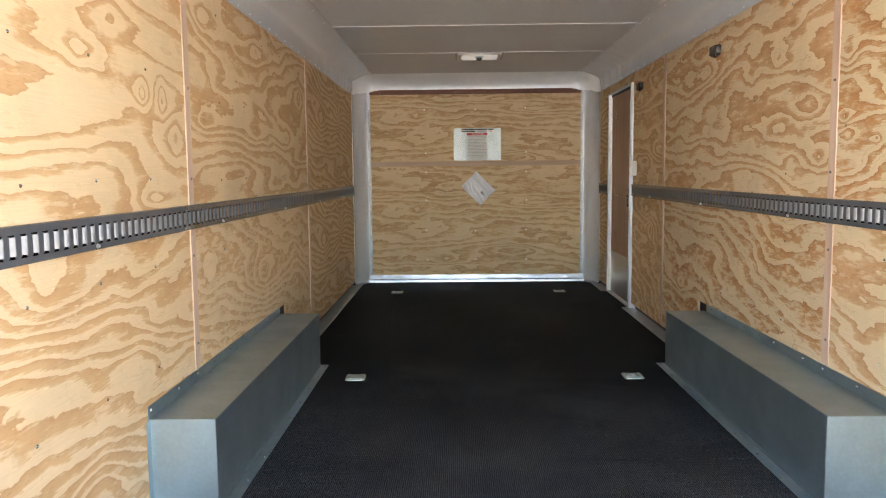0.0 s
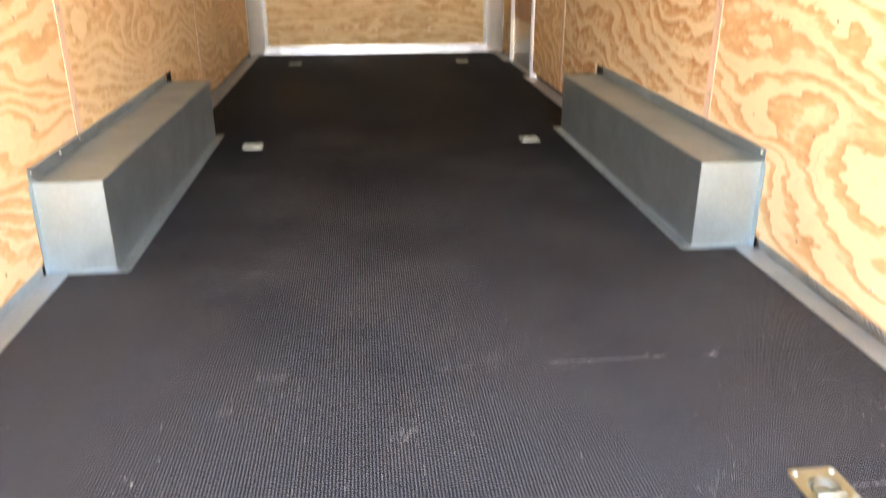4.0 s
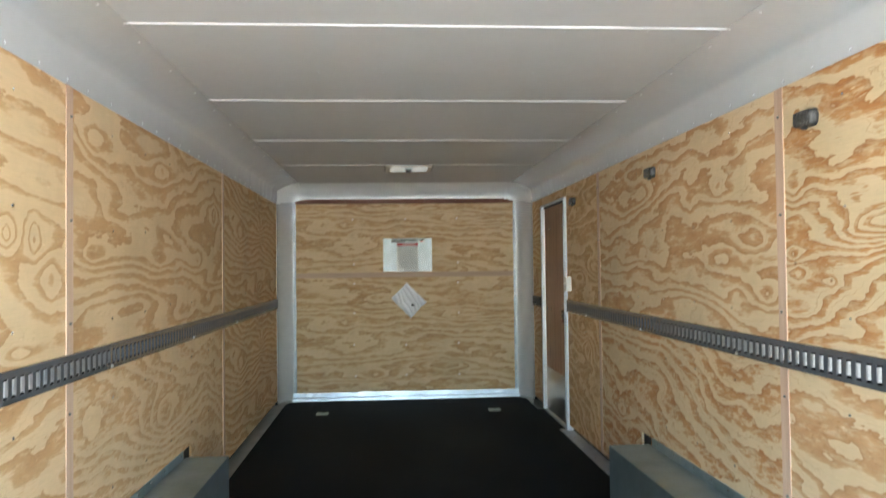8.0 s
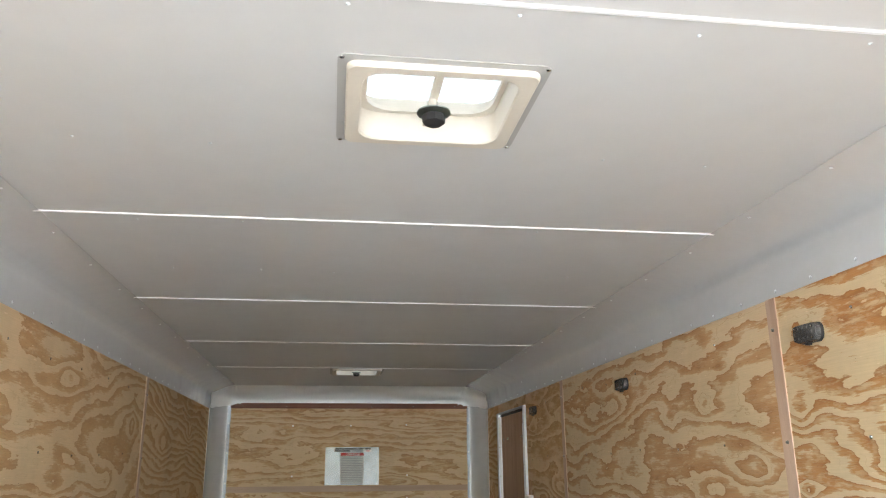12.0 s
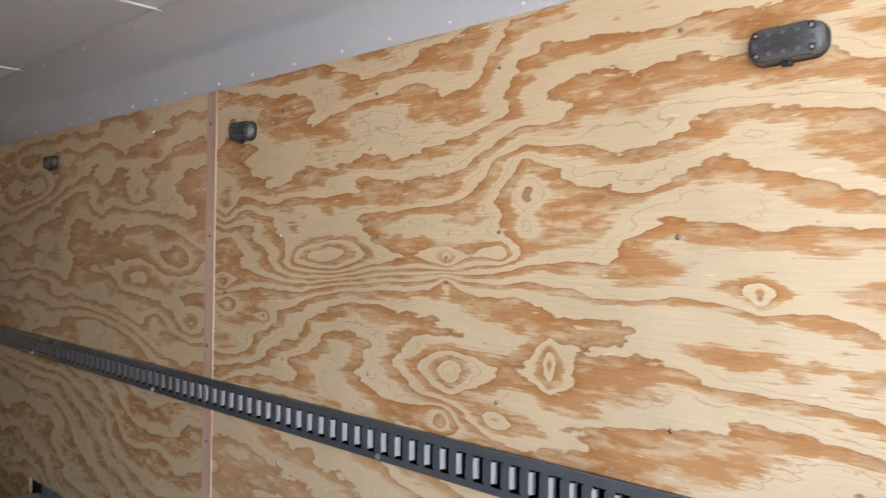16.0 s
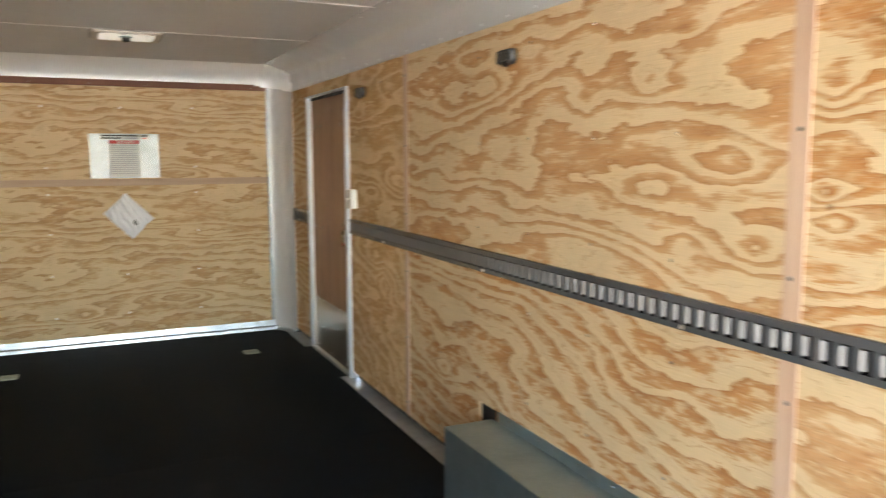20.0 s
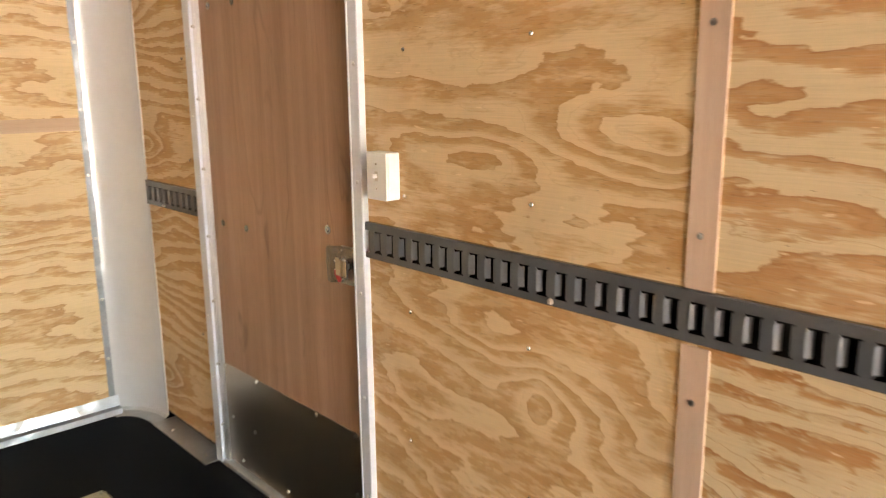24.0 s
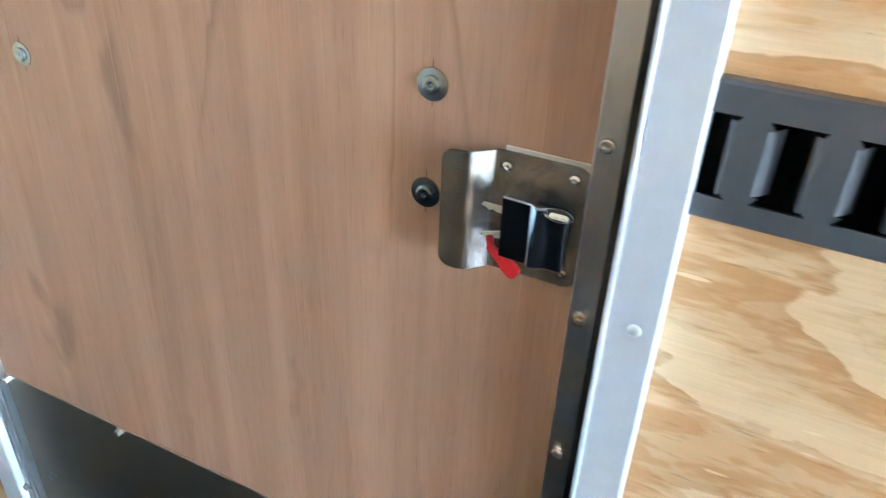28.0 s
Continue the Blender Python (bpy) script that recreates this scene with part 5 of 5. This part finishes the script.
    for y, z in ((0.010, 0.038), (-0.043, 0.040), (0.010, -0.043), (-0.043, -0.042)):
        s = part("screw", Mesh().lathe([(0.0045, 0.0), (0.0040, 0.0016), (0.0020, 0.0022), (0.0012, 0.0012)], "x", seg=12), SCREW, t, smooth=40)
        s.matrix_basis = pose(-0.0042, y, z, 0, 0, 180)
    return t


latch()


def light_switch():
    t = thing("light_switch", (R, 6.4085, 1.159), "white plastic surface-mounted light switch box", "light switch")
    part("box", Mesh().box((-0.038, -0.0400, -0.0580), (0.0, 0.0400, 0.0580), 0.003), WHITE, t)
    pl = part("cover_plate", Mesh().box((-0.0425, -0.0395, -0.0585), (-0.0382, 0.0395, 0.0585), 0.002), WHITE, t)
    part("toggle", Mesh().box((-0.056, -0.0035, -0.004), (-0.0425, 0.0035, 0.006), 0.0015), WHITE, pl, "white toggle lever")
    part("toggle_slot", Mesh().box((-0.0432, -0.006, -0.012), (-0.0424, 0.006, 0.012), 0.0002), CREAM, pl)
    for z in (-0.030, 0.030):
        put("screw", SCREW_ME, None, pl, pose(-0.0425, 0, z, 0, 0, 180) @ Matrix.Diagonal((0.5, 0.5, 0.5, 1)))


light_switch()

# ---- front wall papers ----


def line_of(t, x0, x1, z, h, mat, y=-0.0016):
    part("print_line", Mesh().box((x0, y - 0.0003, z - h / 2), (x1, y, z + h / 2)), mat, t)


def document_sleeve():
    t = thing("document_sleeve", (0.020, FRONT - 0.0005, 1.431), "clear plastic sleeve holding a printed warning sheet", "document sleeve")
    w, h = 0.487, 0.332
    part("sheet", Mesh().box((-0.108, -0.0012, -h / 2 + 0.010), (0.106, -0.0004, 0.120)), PAPER, t, "white printed warning sheet")
    part("back_film", Mesh().box((-w / 2, -0.0003, -h / 2), (w / 2, 0.0, h / 2)), BACKFILM, t, "milky white backing film")
    m = Mesh()
    rows = [[(x, -0.0035 - 0.004 * max(0.0, noise.noise((x * 6, z * 5, 2.5))), z) for x in np.linspace(-w / 2, w / 2, 25)] for z in np.linspace(-h / 2, h / 2, 19)]
    part("film", m.grid(rows), SLEEVE, t, "glossy clear film", smooth=60)
    hd = part("label", Mesh().box((-0.168, -0.0013, 0.122), (0.174, -0.0005, 0.160)), PAPER, t, "white header label")
    line_of(t, -0.162, 0.10, 0.151, 0.012, INK_BLACK)
    line_of(t, 0.112, 0.168, 0.151, 0.012, INK_BLACK)
    line_of(t, -0.162, -0.02, 0.133, 0.012, INK_BLACK)
    line_of(t, 0.0, 0.10, 0.133, 0.012, INK)
    line_of(t, 0.125, 0.155, 0.133, 0.009, INK_RED)
    line_of(t, -0.106, 0.104, 0.104, 0.026, INK_RED)
    tx = bpy.data.curves.new("warning_word", "FONT")
    tx.body, tx.size, tx.align_x, tx.align_y = "DANGER", 0.030, "CENTER", "CENTER"
    word = put("warning_word", tx, PAPER, t, pose(0.008, -0.0022, 0.104, 90), "white word on the red bar")
    random.seed(5)
    for k in range(15):
        z = 0.080 - 0.0150 * k
        line_of(t, -0.098, 0.096 - random.uniform(0, 0.04) * (k % 4 == 3), z, 0.0042, INK)
    for x in (-w / 2 + 0.02, w / 2 - 0.02):
        for z in (-h / 2 + 0.012, h / 2 - 0.012):
            fastener(RIVET_ME, t, (x, -0.004, z), "-y", "staple_button")


document_sleeve()


def plastic_bag():
    t = thing("plastic_bag", (0.026, FRONT - 0.001, 0.978), "crumpled white plastic bag hung cornerwise on the plywood", "plastic bag")
    m = Mesh()
    n, s = 26, 0.122
    rows = []
    for i in range(n):
        r = []
        for j in range(n):
            u, v = (i / (n - 1) - 0.5) * 2, (j / (n - 1) - 0.5) * 2
            puff = 0.020 * (1 - u ** 4) * (1 - v ** 4)
            a, b = u * s * 0.90, v * s * 1.14
            x, z = (a - b) * 0.7071, (a + b) * 0.7071
            fold = 0.019 * math.sin(26 * (x * 1.0 + z * 0.55) * 2.6 + 2 * noise.noise((x * 9, z * 9, 1)))
            fold += 0.010 * noise.noise((x * 16, z * 9, 7.0))
            x += 0.010 * noise.noise((u * 2.5, v * 2.5, 3.0))
            r.append((x * 1.0, -0.002 - puff - abs(fold) * (1 - max(abs(u), abs(v)) ** 6), z))
        rows.append(r)
    part("bag", m.grid(rows), BAG, t, smooth=60)
    # a round black mark of plain bars
    for k, (dx, wd) in enumerate(((-0.015, 0.012), (-0.0055, 0.022), (0.0055, 0.022), (0.015, 0.012))):
        part("mark_bar", Mesh().box((0.045 + dx - 0.0034, -0.0375, -0.047 - wd), (0.045 + dx + 0.0034, -0.0365, -0.047 + wd), 0.0002), INK_BLACK, t)
    fastener(RIVET_ME, t, (0.0, -0.010, -0.148), "-y", "pin")


plastic_bag()

# ---- dust, crumbs and scrapes on the floor ----
random.seed(11)
m = Mesh()
for k in range(620):
    x, y = random.uniform(-1.15, 1.15), REAR + 0.05 + abs(random.gauss(0, 1.0)) * 1.6
    if k < 90:
        x, y = random.gauss(1.02, 0.06), random.uniform(1.2, 2.2)
    if y > 7.9 or (BOX_Y[0] - 0.05 < y < BOX_Y[1] + 0.05 and abs(x) > 0.95) or abs(x) > 1.165:
        continue
    s = random.uniform(0.0006, 0.0020) * (1.6 if random.random() < 0.05 else 1.0)
    a, st = random.uniform(0, math.pi), random.uniform(1.0, 2.0)
    n = len(m.v)
    ux, uy = math.cos(a) * s * st, math.sin(a) * s * st
    wx, wy = -math.sin(a) * s, math.cos(a) * s
    m.v += [(x - ux, y - uy, 0.0003), (x + wx, y + wy, 0.0003), (x + ux, y + uy, 0.0003), (x - wx, y - wy, 0.0003), (x, y, 0.0003 + s * 0.8)]
    m.f += [(n, n + 1, n + 4), (n + 1, n + 2, n + 4), (n + 2, n + 3, n + 4), (n + 3, n, n + 4)]
put("crumbs", m.done("crumbs"), DUST, label="pale sawdust crumbs scattered over the black floor", category="debris", kind="stuff")
m = Mesh()


def scrape(x0, y0, x1, y1, n, w):
    """A broken pale scrape: short flakes along a line."""
    for _ in range(n):
        u = random.random()
        x, y = x0 + (x1 - x0) * u + random.gauss(0, w), y0 + (y1 - y0) * u + random.gauss(0, w)
        a = math.atan2(y1 - y0, x1 - x0) + random.gauss(0, 0.5)
        l, h = random.uniform(0.002, 0.007), random.uniform(0.0004, 0.0010)
        c, s = math.cos(a), math.sin(a)
        m.quad((x - l * c - h * s, y - l * s + h * c, 0.0005), (x + l * c - h * s, y + l * s + h * c, 0.0005), (x + l * c + h * s, y + l * s - h * c, 0.0005), (x - l * c + h * s, y - l * s - h * c, 0.0005))


scrape(-0.69, 1.357, -0.56, 1.361, 46, 0.0014)
scrape(0.81, 1.352, 0.93, 1.356, 34, 0.0012)
scrape(0.30, 1.907, 0.62, 1.909, 90, 0.0010)
scrape(0.00, 1.908, 0.10, 1.908, 24, 0.0010)
scrape(-0.46, 1.906, -0.38, 1.909, 26, 0.0040)
scrape(0.74, 1.905, 0.77, 1.912, 30, 0.0050)
scrape(0.16, 1.90, 0.18, 1.97, 30, 0.0180)
scrape(-0.12, 1.60, -0.06, 1.66, 26, 0.0130)
scrape(-0.60, 2.55, -0.50, 2.60, 30, 0.0120)
scrape(0.45, 3.126, 0.95, 3.128, 50, 0.0010)
scrape(-0.55, 1.74, -0.50, 1.76, 18, 0.0110)
scrape(0.50, 1.36, 0.62, 1.44, 16, 0.0140)
put("scrapes", m.done("scrapes"), CHALK, label="pale dusty scrapes along the floor joints", category="debris", kind="stuff")
